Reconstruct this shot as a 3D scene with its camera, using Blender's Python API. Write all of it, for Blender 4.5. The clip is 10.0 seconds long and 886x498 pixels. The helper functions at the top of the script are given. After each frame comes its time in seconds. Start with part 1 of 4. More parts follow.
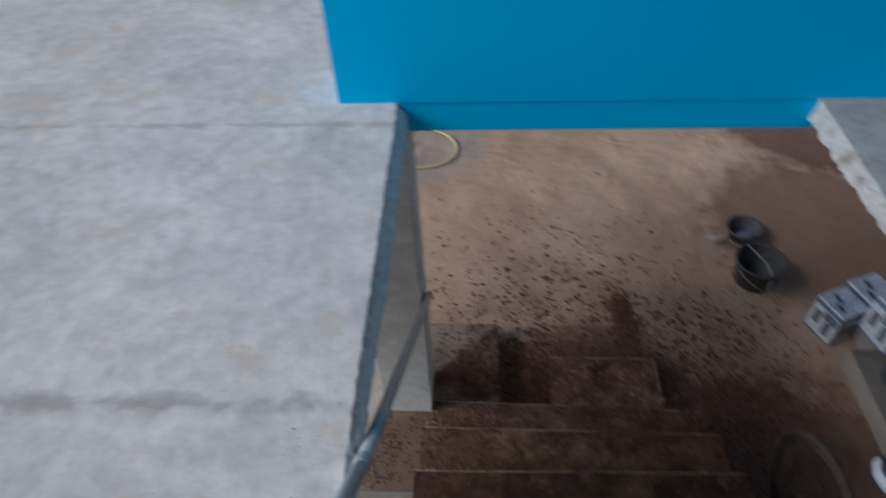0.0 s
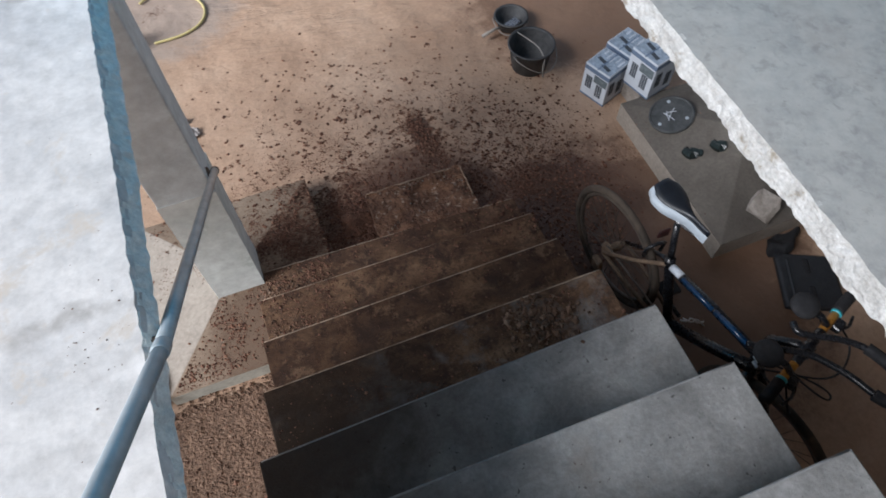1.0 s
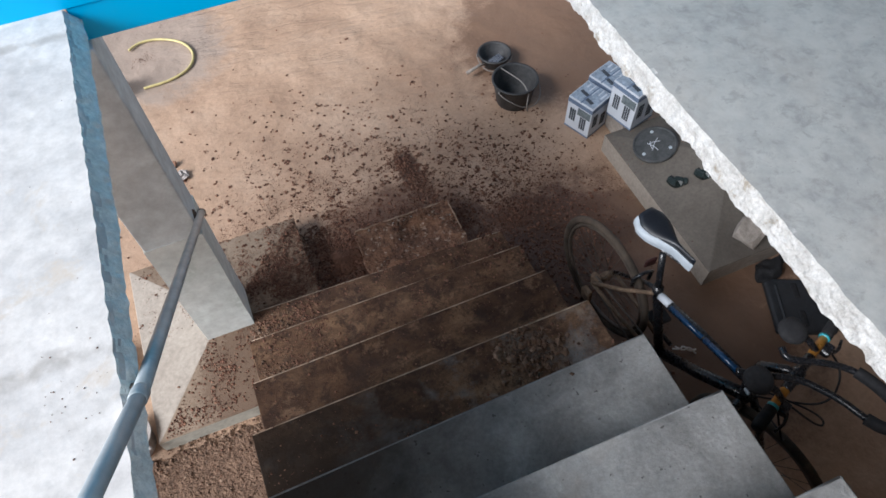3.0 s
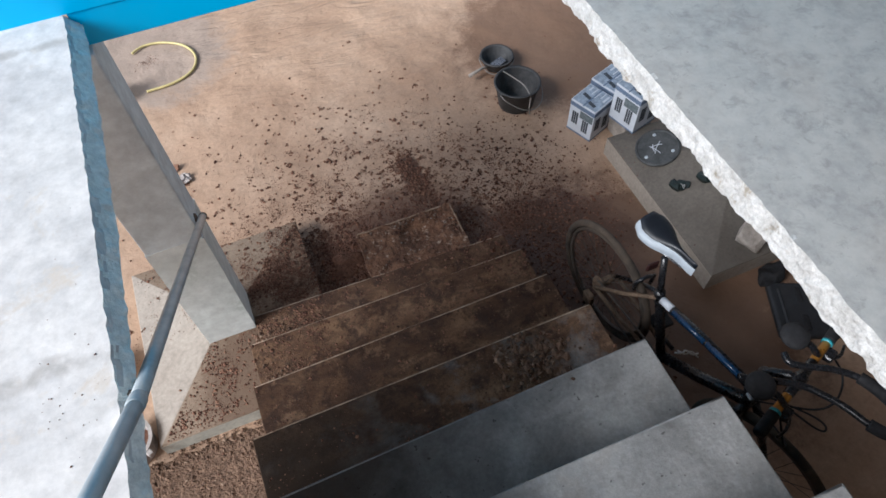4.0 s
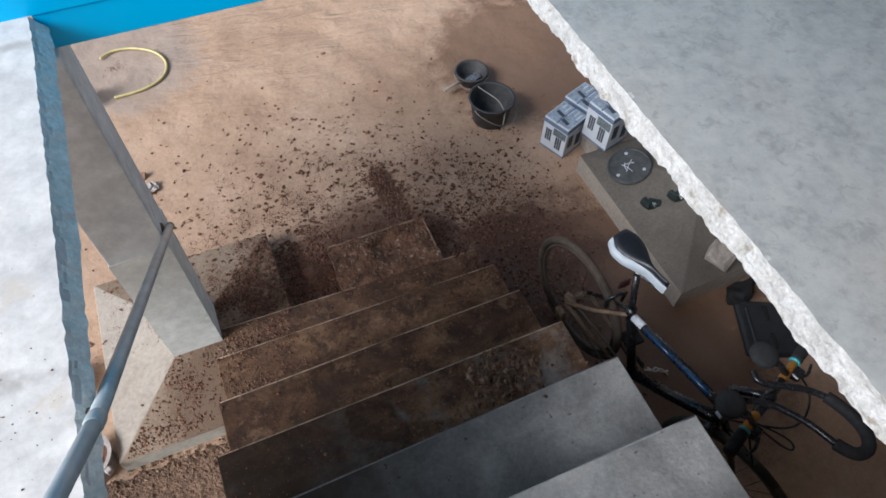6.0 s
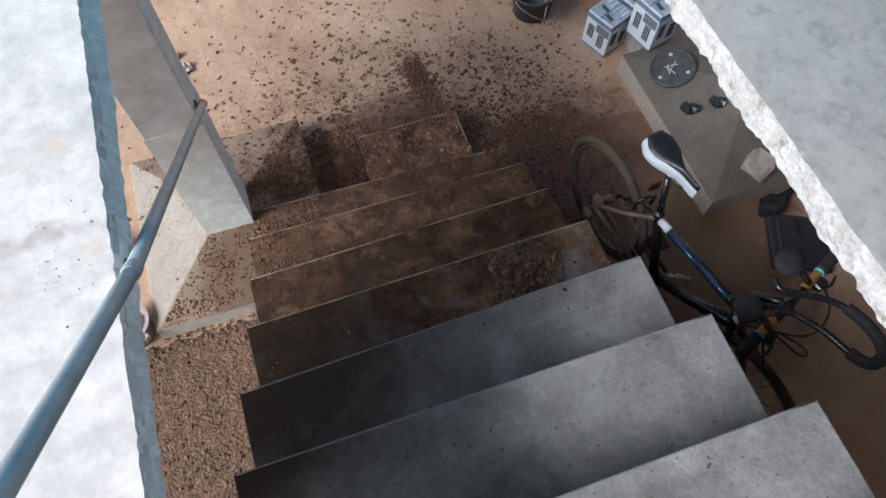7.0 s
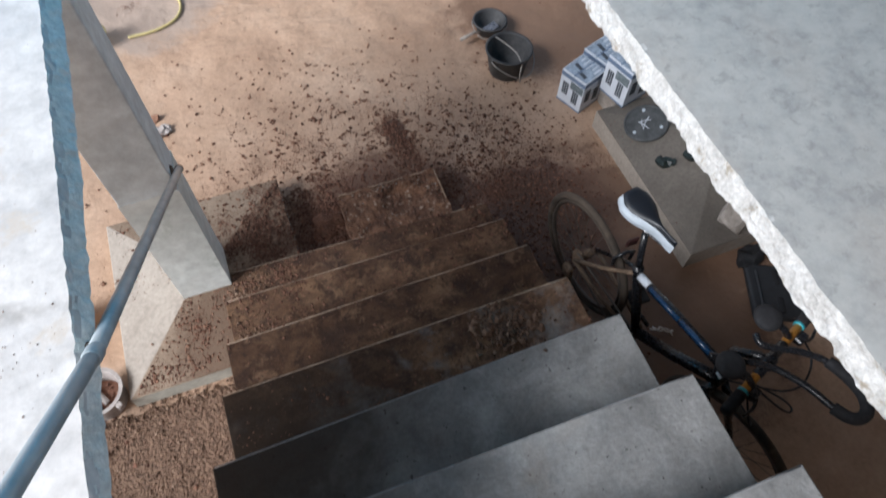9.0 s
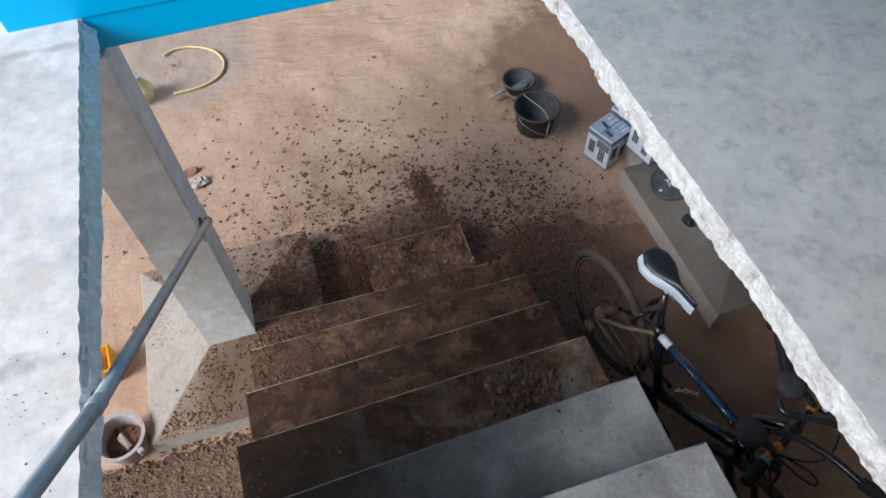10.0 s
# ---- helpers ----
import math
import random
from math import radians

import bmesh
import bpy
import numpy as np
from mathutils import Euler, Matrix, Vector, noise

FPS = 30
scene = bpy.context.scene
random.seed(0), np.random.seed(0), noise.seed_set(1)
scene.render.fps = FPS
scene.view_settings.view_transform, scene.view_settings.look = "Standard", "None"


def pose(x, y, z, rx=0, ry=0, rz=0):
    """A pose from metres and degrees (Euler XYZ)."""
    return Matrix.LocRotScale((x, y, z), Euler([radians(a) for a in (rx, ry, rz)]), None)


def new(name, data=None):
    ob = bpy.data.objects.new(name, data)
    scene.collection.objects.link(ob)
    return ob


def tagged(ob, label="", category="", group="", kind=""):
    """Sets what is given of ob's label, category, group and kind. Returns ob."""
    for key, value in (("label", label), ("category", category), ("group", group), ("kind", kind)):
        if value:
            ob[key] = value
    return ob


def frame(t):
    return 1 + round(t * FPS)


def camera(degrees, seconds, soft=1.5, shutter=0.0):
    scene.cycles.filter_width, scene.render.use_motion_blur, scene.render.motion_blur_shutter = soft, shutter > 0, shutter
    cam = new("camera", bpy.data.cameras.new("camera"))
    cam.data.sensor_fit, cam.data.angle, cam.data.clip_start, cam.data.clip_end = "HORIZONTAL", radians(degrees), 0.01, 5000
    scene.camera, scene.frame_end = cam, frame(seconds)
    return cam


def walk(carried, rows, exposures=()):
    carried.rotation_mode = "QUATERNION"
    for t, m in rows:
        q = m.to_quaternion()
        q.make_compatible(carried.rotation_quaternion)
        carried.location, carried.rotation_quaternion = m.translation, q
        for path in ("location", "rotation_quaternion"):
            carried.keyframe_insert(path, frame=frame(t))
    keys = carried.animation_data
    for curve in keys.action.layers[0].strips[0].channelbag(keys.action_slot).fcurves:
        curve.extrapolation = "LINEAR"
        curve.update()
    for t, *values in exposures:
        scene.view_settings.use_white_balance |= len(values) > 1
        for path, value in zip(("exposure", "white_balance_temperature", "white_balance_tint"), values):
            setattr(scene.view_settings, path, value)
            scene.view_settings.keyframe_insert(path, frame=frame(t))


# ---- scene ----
cam = camera(68.2, 10.0, soft=1.6, shutter=0.5)


def aim(x, y, z, yaw, pitch, roll):
    """A camera pose: yaw to the left of +y, pitch up, roll as in look()."""
    return pose(x, y, z, 90 + pitch, 0, yaw) @ pose(0, 0, 0, 0, 0, roll)


walk(cam, [
    (0.0, aim(0.257, -0.886, 2.998, 4.01, -46.01, -2.83)),
    (0.5, aim(0.327, -0.903, 2.962, -10.69, -52.15, -1.87)),
    (1.0, aim(0.365, -0.920, 2.928, -19.50, -59.51, -1.75)),
    (1.5, aim(0.370, -0.920, 2.924, -20.90, -59.71, -1.70)),
    (2.0, aim(0.381, -0.922, 2.926, -20.68, -58.48, -1.99)),
    (2.5, aim(0.389, -0.930, 2.932, -20.66, -56.78, -2.41)),
    (4.0, aim(0.408, -0.924, 2.938, -19.88, -56.45, -3.01)),
    (4.5, aim(0.411, -0.921, 2.938, -21.96, -54.97, -1.41)),
    (5.0, aim(0.403, -0.915, 2.937, -21.97, -54.68, -0.85)),
    (6.3, aim(0.407, -0.905, 2.919, -25.17, -56.30, 2.41)),
    (6.5, aim(0.413, -0.931, 2.918, -24.03, -59.68, 2.54)),
    (7.0, aim(0.395, -0.958, 2.907, -19.74, -63.62, 0.76)),
    (7.5, aim(0.394, -0.963, 2.901, -19.26, -63.51, 0.69)),
    (8.0, aim(0.398, -0.960, 2.906, -18.51, -62.39, 0.39)),
    (8.5, aim(0.408, -0.951, 2.911, -18.46, -61.72, 0.66)),
    (9.0, aim(0.433, -0.922, 2.914, -22.22, -59.36, 1.75)),
    (9.5, aim(0.461, -0.920, 2.947, -19.04, -54.78, 0.14)),
    (10.0, aim(0.504, -0.941, 2.946, -16.19, -55.01, -2.06)),
], exposures=[(0.0, -0.76, 5700, 10), (0.5, -0.27, 5780, 10), (1.0, 0.24, 5950, 10), (1.6, 0.42, 5980, 10), (2.4, 0.46, 5980, 10), (4.0, 0.44, 5980, 10), (4.6, 0.40, 5960, 10), (5.2, 0.38, 5960, 10), (6.5, 0.42, 5980, 10), (7.2, 0.52, 5980, 10), (9.0, 0.52, 5980, 10), (9.5, 0.56, 5940, 10), (10.0, 0.36, 5900, 10)])

# ---- light ----
SUN_ELEV, SUN_FROM = 36.0, 194.0   # degrees; the compass angle, from +x, that the light comes from
world = bpy.data.worlds.new("overcast_sky")
scene.world = world
world.use_nodes = True
wn = world.node_tree
sky = wn.nodes.new("ShaderNodeTexSky")
sky.sky_type = 'NISHITA'
sky.sun_disc = False
sky.sun_elevation = radians(SUN_ELEV)
sky.sun_rotation = radians(90 - SUN_FROM)
sky.dust_density = 3.0
haze = wn.nodes.new("ShaderNodeHueSaturation")      # thin cloud takes most of the blue out of the sky
haze.inputs["Saturation"].default_value = 0.45
wn.links.new(sky.outputs[0], haze.inputs["Color"])
wn.links.new(haze.outputs[0], wn.nodes["Background"].inputs[0])
wn.nodes["Background"].inputs[1].default_value = 0.09
sun_data = bpy.data.lights.new("sun", 'SUN')
sun_data.energy, sun_data.angle, sun_data.color = 3.6, radians(26), (1.0, 0.98, 0.96)
sun = new("sun", sun_data)
sun_to = Vector((math.cos(radians(SUN_FROM)) * math.cos(radians(SUN_ELEV)), math.sin(radians(SUN_FROM)) * math.cos(radians(SUN_ELEV)), math.sin(radians(SUN_ELEV))))
sun.matrix_world = Matrix.Translation((-6, 0, 8)) @ sun_to.to_track_quat("Z", "Y").to_matrix().to_4x4()


# ---- materials ----
def mat(name, rough=0.8, metal=0.0):
    m = bpy.data.materials.new(name)
    m.use_nodes = True
    b = m.node_tree.nodes["Principled BSDF"]
    b.inputs["Roughness"].default_value, b.inputs["Metallic"].default_value = rough, metal
    return m, m.node_tree, b


def nz(nt, scale, detail=6.0, rough=0.6, dist=0.0, vec=None):
    n = nt.nodes.new("ShaderNodeTexNoise")
    n.inputs["Scale"].default_value, n.inputs["Detail"].default_value = scale, detail
    n.inputs["Roughness"].default_value, n.inputs["Distortion"].default_value = rough, dist
    if vec is None:
        g = nt.nodes.new("ShaderNodeNewGeometry")
        vec = g.outputs["Position"]
    nt.links.new(vec, n.inputs["Vector"])
    return n.outputs["Fac"]


def ramp(nt, fac, *stops):
    r = nt.nodes.new("ShaderNodeValToRGB")
    e = r.color_ramp.elements
    while len(e) < len(stops):
        e.new(0.5)
    for el, (p, c) in zip(e, stops):
        el.position = p
        el.color = (c, c, c, 1) if isinstance(c, (int, float)) else (*c, 1)
    nt.links.new(fac, r.inputs[0])
    return r.outputs[0]


def mix(nt, fac, a, b, how='MIX'):
    m = nt.nodes.new("ShaderNodeMix")
    m.data_type, m.blend_type = 'RGBA', how
    for v, s in ((fac, m.inputs[0]), (a, m.inputs[6]), (b, m.inputs[7])):
        if isinstance(v, (int, float)):
            s.default_value = v
        elif isinstance(v, tuple):
            s.default_value = (*v, 1)
        else:
            nt.links.new(v, s)
    return m.outputs[2]


def sums(nt, op, a, b):
    m = nt.nodes.new("ShaderNodeMath")
    m.operation = op
    m.use_clamp = op in ('ADD', 'MULTIPLY')
    for v, s in ((a, m.inputs[0]), (b, m.inputs[1])):
        if isinstance(v, (int, float)):
            s.default_value = v
        else:
            nt.links.new(v, s)
    return m.outputs[0]


def relief(nt, b, fac, dist, strength=1.0):
    n = nt.nodes.new("ShaderNodeBump")
    n.inputs["Distance"].default_value, n.inputs["Strength"].default_value = dist, strength
    nt.links.new(fac, n.inputs["Height"])
    last = b.inputs["Normal"].links
    if last:
        nt.links.new(last[0].from_socket, n.inputs["Normal"])
    nt.links.new(n.outputs[0], b.inputs["Normal"])


def mottled(name, dark, light, scale=4.0, fine=60.0, rough=0.8, bump=0.002, spots=None, metal=0.0):
    """Two-scale variation: broad stains, fine grain, and a little relief."""
    m, nt, b = mat(name, rough, metal)
    broad = ramp(nt, nz(nt, scale, 8, 0.65, 0.6), (0.3, dark), (0.7, light))
    grain = ramp(nt, nz(nt, fine, 5, 0.7), (0.3, 0.78), (0.7, 1.12))
    col = mix(nt, 1.0, broad, grain, 'MULTIPLY')
    if spots:
        colour, sc, at = spots
        col = mix(nt, ramp(nt, nz(nt, sc, 6, 0.7, 0.3), (at, 0.0), (at + 0.08, 1.0)), col, colour)
    nt.links.new(col, b.inputs["Base Color"])
    if bump:
        relief(nt, b, nz(nt, fine * 0.6, 8, 0.7), bump)
        relief(nt, b, nz(nt, scale * 2, 3, 0.5), bump * 3)
    return m


def plain(name, colour, rough=0.5, metal=0.0, vary=0.25, scale=25.0):
    m, nt, b = mat(name, rough, metal)
    lo, hi = tuple(c * (1 - vary) for c in colour), tuple(min(1.0, c * (1 + vary)) for c in colour)
    nt.links.new(ramp(nt, nz(nt, scale, 6, 0.7), (0.3, lo), (0.7, hi)), b.inputs["Base Color"])
    nt.links.new(ramp(nt, nz(nt, scale * 3, 4), (0.3, max(0.05, rough - 0.12)), (0.7, min(1, rough + 0.12))), b.inputs["Roughness"])
    return m


SMUDGE_NEAR, SMUDGE_FAR = -0.244, 0.669
M_SCREED = mottled("pale cement screed", (0.50, 0.49, 0.485), (0.74, 0.71, 0.68), 3.4, 22, 0.75, 0.0012, ((0.56, 0.50, 0.435), 4.2, 0.56))
nt, b = M_SCREED.node_tree, M_SCREED.node_tree.nodes["Principled BSDF"]
worn = b.inputs["Base Color"].links[0].from_socket
place = nt.nodes.new("ShaderNodeSeparateXYZ")
nt.links.new(nt.nodes.new("ShaderNodeNewGeometry").outputs["Position"], place.inputs[0])
for row_y, wide, deep in ((SMUDGE_NEAR, 0.075, 0.62), (SMUDGE_FAR, 0.05, 0.5)):
    off = sums(nt, 'ABSOLUTE', sums(nt, 'SUBTRACT', place.outputs[1], row_y), 0.0)
    band = sums(nt, 'SUBTRACT', 1.0, sums(nt, 'DIVIDE', off, wide))
    worn = mix(nt, ramp(nt, sums(nt, 'MULTIPLY', sums(nt, 'MAXIMUM', band, 0.0), nz(nt, 13, 4, 0.55, 0.4)), (0.33, 0.0), (0.50, deep)), worn, (0.29, 0.265, 0.24))
nt.links.new(worn, b.inputs["Base Color"])
M_SCREED_GREY, nt, b = mat("grey cement screed", 0.7)
grey = ramp(nt, nz(nt, 3.2, 6, 0.55, 0.1), (0.3, (0.275, 0.274, 0.264)), (0.7, (0.40, 0.396, 0.376)))
grey = mix(nt, ramp(nt, nz(nt, 8, 5, 0.6, 0.3), (0.42, 0.0), (0.58, 0.60)), grey, (0.46, 0.452, 0.425))
grey = mix(nt, ramp(nt, nz(nt, 17, 6, 0.65, 0.3), (0.45, 0.0), (0.62, 0.50)), grey, (0.27, 0.267, 0.262))
grey = mix(nt, ramp(nt, nz(nt, 2.1, 5, 0.55, 0.4), (0.50, 0.0), (0.66, 0.50)), grey, (0.44, 0.385, 0.335))
grey = mix(nt, ramp(nt, nz(nt, 30, 8, 0.72, 0.2), (0.40, 0.0), (0.62, 0.55)), grey, (0.47, 0.46, 0.435))
grey = mix(nt, ramp(nt, nz(nt, 24, 8, 0.72, 0.5), (0.54, 0.0), (0.64, 0.55)), grey, (0.25, 0.245, 0.235))
grey = mix(nt, ramp(nt, nz(nt, 60, 3, 0.6), (0.68, 0.0), (0.73, 0.5)), grey, (0.17, 0.16, 0.15))
nt.links.new(grey, b.inputs["Base Color"])
relief(nt, b, nz(nt, 22, 5, 0.6), 0.0006)
M_SLAB_EDGE = mottled("slab side plaster", (0.76, 0.775, 0.735), (0.95, 0.95, 0.90), 16, 70, 0.85, 0.004)
M_CHIPPED = mottled("chipped lime edge", (0.40, 0.39, 0.37), (0.66, 0.655, 0.64), 26, 150, 0.9, 0.0030, ((0.30, 0.265, 0.215), 12.0, 0.55))
M_COLUMN = mottled("grey column plaster", (0.73, 0.81, 0.84), (0.83, 0.90, 0.925), 4, 14, 0.8, 0.0006, ((0.66, 0.72, 0.73), 4.5, 0.60))
M_COLUMN_LOW = mottled("pale greenish column plaster", (0.74, 0.80, 0.775), (0.84, 0.885, 0.865), 5, 14, 0.8, 0.0006, ((0.64, 0.70, 0.665), 6, 0.60))
M_WALL = mottled("raw cement render", (0.35, 0.32, 0.29), (0.50, 0.47, 0.43), 1.5, 40, 0.9, 0.002)
M_BLUE, nt, b = mat("cyan blue wall paint", 0.55)
nt.links.new(ramp(nt, nz(nt, 1.2, 5, 0.6), (0.3, (0.0, 0.52, 0.99)), (0.7, (0.0, 0.56, 1.0))), b.inputs["Base Color"])
relief(nt, b, nz(nt, 25, 5), 0.0003)


def earth_floor():
    """Smoothed earth floor: tan crust, red-brown damp stains and painted shade, faint trowel ripples."""
    m, nt, b = mat("trodden earth floor", 0.7)
    broad = ramp(nt, nz(nt, 1.6, 9, 0.62, 0.15), (0.25, (0.32, 0.200, 0.130)), (0.5, (0.45, 0.302, 0.206)), (0.78, (0.57, 0.41, 0.298)))
    grain = ramp(nt, nz(nt, 40, 6, 0.75), (0.28, 0.82), (0.72, 1.10))
    col = mix(nt, 1.0, broad, grain, 'MULTIPLY')
    soil = ramp(nt, nz(nt, 12, 10, 0.8, 0.3), (0.58, 0.0), (0.72, 0.7))
    col = mix(nt, soil, col, (0.15, 0.085, 0.055))
    pos = nt.nodes.new("ShaderNodeNewGeometry").outputs["Position"]
    # soil and grey stains; those at the right also carry painted shade
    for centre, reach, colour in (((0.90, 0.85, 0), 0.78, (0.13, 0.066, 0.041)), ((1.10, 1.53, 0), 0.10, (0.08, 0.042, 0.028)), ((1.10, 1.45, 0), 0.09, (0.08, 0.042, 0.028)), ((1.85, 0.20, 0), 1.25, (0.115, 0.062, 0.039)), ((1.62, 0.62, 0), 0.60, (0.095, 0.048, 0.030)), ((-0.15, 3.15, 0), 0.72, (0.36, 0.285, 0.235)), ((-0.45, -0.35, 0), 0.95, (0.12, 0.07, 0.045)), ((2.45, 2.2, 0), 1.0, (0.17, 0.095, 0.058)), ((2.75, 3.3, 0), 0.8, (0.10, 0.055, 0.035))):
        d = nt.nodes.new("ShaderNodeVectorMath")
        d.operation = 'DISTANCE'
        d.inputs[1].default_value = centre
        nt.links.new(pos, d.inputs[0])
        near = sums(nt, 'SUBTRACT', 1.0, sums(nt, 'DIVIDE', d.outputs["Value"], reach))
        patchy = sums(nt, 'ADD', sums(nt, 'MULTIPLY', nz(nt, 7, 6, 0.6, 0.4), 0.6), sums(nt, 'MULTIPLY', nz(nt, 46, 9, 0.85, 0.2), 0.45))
        soil_and_shade = ramp(nt, sums(nt, 'ADD', near, patchy), (0.72, 0.0), (0.95, 0.85))
        col = mix(nt, soil_and_shade, col, colour)
    nt.links.new(col, b.inputs["Base Color"])
    nt.links.new(ramp(nt, nz(nt, 3, 5), (0.35, 0.36), (0.7, 0.80)), b.inputs["Roughness"])
    relief(nt, b, nz(nt, 4.5, 6, 0.55, 0.15), 0.022)
    relief(nt, b, nz(nt, 60, 6, 0.7), 0.0012)
    # drawn-out smears left by the trowel
    smear = nt.nodes.new("ShaderNodeMapping")
    smear.inputs["Rotation"].default_value = (0, 0, radians(14))
    smear.inputs["Scale"].default_value = (1.0, 3.2, 1.0)
    nt.links.new(pos, smear.inputs["Vector"])
    drawn = nz(nt, 2.6, 5, 0.55, 1.4, smear.outputs[0])
    far = nt.nodes.new("ShaderNodeVectorMath")
    far.operation = 'DISTANCE'
    far.inputs[1].default_value = (0.95, 3.30, 0)
    nt.links.new(pos, far.inputs[0])
    patch = ramp(nt, sums(nt, 'SUBTRACT', sums(nt, 'ADD', 0.35, sums(nt, 'MULTIPLY', nz(nt, 2.5, 4), 1.0)), sums(nt, 'DIVIDE', far.outputs["Value"], 1.5)), (0.0, 0.0), (0.5, 1.0))
    relief(nt, b, sums(nt, 'MULTIPLY', drawn, patch), 0.026)
    return m


def step_concrete():
    """Grey trowelled treads, coated with brown soil on the lowest flights, patchily above."""
    m, nt, b = mat("cement treads with trodden soil", 0.85)
    b.inputs["Specular IOR Level"].default_value = 0.12
    broad = ramp(nt, nz(nt, 4.5, 9, 0.66, 0.4), (0.30, (0.135, 0.132, 0.128)), (0.5, (0.238, 0.235, 0.230)), (0.70, (0.36, 0.355, 0.345)))
    col = mix(nt, 1.0, broad, ramp(nt, nz(nt, 70, 5, 0.7), (0.3, 0.8), (0.7, 1.1)), 'MULTIPLY')
    col = mix(nt, ramp(nt, nz(nt, 55, 2, 0.5), (0.70, 0.0), (0.74, 0.75)), col, (0.055, 0.05, 0.048))
    col = mix(nt, ramp(nt, nz(nt, 2.6, 6, 0.6, 0.2), (0.56, 0.0), (0.72, 0.55)), col, (0.30, 0.255, 0.215))
    pos = nt.nodes.new("ShaderNodeNewGeometry").outputs["Position"]
    sep = nt.nodes.new("ShaderNodeSeparateXYZ")
    nt.links.new(pos, sep.inputs[0])
    up = nt.nodes.new("ShaderNodeMapRange")
    up.inputs[1].default_value, up.inputs[2].default_value, up.inputs[3].default_value, up.inputs[4].default_value = 0.55, 1.02, 0.50, -0.30
    nt.links.new(sep.outputs[2], up.inputs[0])
    cover = ramp(nt, sums(nt, 'ADD', nz(nt, 4.2, 8, 0.65, 0.2), up.outputs[0]), (0.52, 0.0), (0.70, 0.92))
    swept = nt.nodes.new("ShaderNodeMapping")           # feet draw the mud film out along the tread
    swept.inputs["Scale"].default_value = (0.75, 1.4, 1.0)
    nt.links.new(pos, swept.inputs["Vector"])
    soil = ramp(nt, nz(nt, 5.0, 8, 0.62, 0.5, swept.outputs[0]), (0.34, (0.058, 0.026, 0.013)), (0.5, (0.120, 0.061, 0.031)), (0.66, (0.26, 0.152, 0.083)))
    soil = mix(nt, ramp(nt, nz(nt, 11, 11, 0.78, 0.3), (0.47, 0.0), (0.58, 0.80)), soil, (0.040, 0.018, 0.010))
    soil = mix(nt, ramp(nt, nz(nt, 14, 9, 0.72, 0.15), (0.56, 0.0), (0.66, 0.55)), soil, (0.34, 0.205, 0.12))
    soil = mix(nt, ramp(nt, nz(nt, 75, 4, 0.75), (0.58, 0.0), (0.64, 0.75)), soil, (0.030, 0.016, 0.011))
    soil = mix(nt, 1.0, soil, ramp(nt, nz(nt, 150, 4, 0.8), (0.3, 0.70), (0.7, 1.2)), 'MULTIPLY')
    col = mix(nt, cover, col, soil)
    # dark stains at the left ends, with the slab's shade painted in
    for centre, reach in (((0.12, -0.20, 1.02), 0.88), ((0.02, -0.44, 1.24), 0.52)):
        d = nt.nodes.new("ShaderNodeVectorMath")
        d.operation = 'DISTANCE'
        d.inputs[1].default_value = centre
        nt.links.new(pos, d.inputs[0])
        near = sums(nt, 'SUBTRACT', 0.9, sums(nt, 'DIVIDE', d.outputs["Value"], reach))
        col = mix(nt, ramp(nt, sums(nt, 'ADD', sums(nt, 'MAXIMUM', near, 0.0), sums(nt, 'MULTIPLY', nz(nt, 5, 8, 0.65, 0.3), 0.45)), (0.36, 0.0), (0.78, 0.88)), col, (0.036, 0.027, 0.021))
    nt.links.new(col, b.inputs["Base Color"])
    relief(nt, b, nz(nt, 30, 9, 0.72), 0.0030)
    relief(nt, b, nz(nt, 110, 4, 0.7), 0.0014)
    return m


M_NOSING = mottled("worn cement edge", (0.17, 0.108, 0.066), (0.68, 0.54, 0.41), 9, 60, 0.85, 0.001)
M_WORN = mottled("ochre broken edge", (0.20, 0.125, 0.08), (0.50, 0.37, 0.27), 20, 70, 0.9, 0.003)
M_NOSING_GREY = mottled("worn grey cement edge", (0.15, 0.15, 0.15), (0.27, 0.27, 0.275), 12, 60, 0.85, 0.001)
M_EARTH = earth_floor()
# darker footing concrete: the shade under the right slab is in its colour
M_FOOT_SHADED = mottled("footing concrete with shade in its grey", (0.100, 0.086, 0.073), (0.155, 0.136, 0.117), 4, 60, 0.85, 0.0006)
# paler copies of the footing concrete, for faces that catch the light
M_FOOT_LIT = mottled("footing faces with light in their colour", (0.30, 0.26, 0.22), (0.385, 0.34, 0.29), 6, 50, 0.85, 0.0008)
M_FOOT_SIDE_LIT = mottled("pale green footing side with light in its colour", (0.40, 0.39, 0.335), (0.54, 0.53, 0.46), 8, 50, 0.85, 0.0008)
M_FOOT, nt, b = mat("dusty footing concrete", 0.85)
foot_col = ramp(nt, nz(nt, 3.5, 8, 0.62, 0.5), (0.3, (0.215, 0.155, 0.108)), (0.7, (0.32, 0.245, 0.178)))
foot_col = mix(nt, 1.0, foot_col, ramp(nt, nz(nt, 70, 5, 0.7), (0.3, 0.8), (0.7, 1.1)), 'MULTIPLY')
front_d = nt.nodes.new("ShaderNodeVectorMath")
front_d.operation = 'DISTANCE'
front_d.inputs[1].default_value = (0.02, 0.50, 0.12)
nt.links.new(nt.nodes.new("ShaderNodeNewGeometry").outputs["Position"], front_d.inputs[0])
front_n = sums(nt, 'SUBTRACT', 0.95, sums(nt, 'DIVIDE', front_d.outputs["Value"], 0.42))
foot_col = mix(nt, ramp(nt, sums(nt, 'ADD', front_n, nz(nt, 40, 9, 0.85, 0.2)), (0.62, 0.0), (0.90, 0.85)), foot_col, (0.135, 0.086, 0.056))
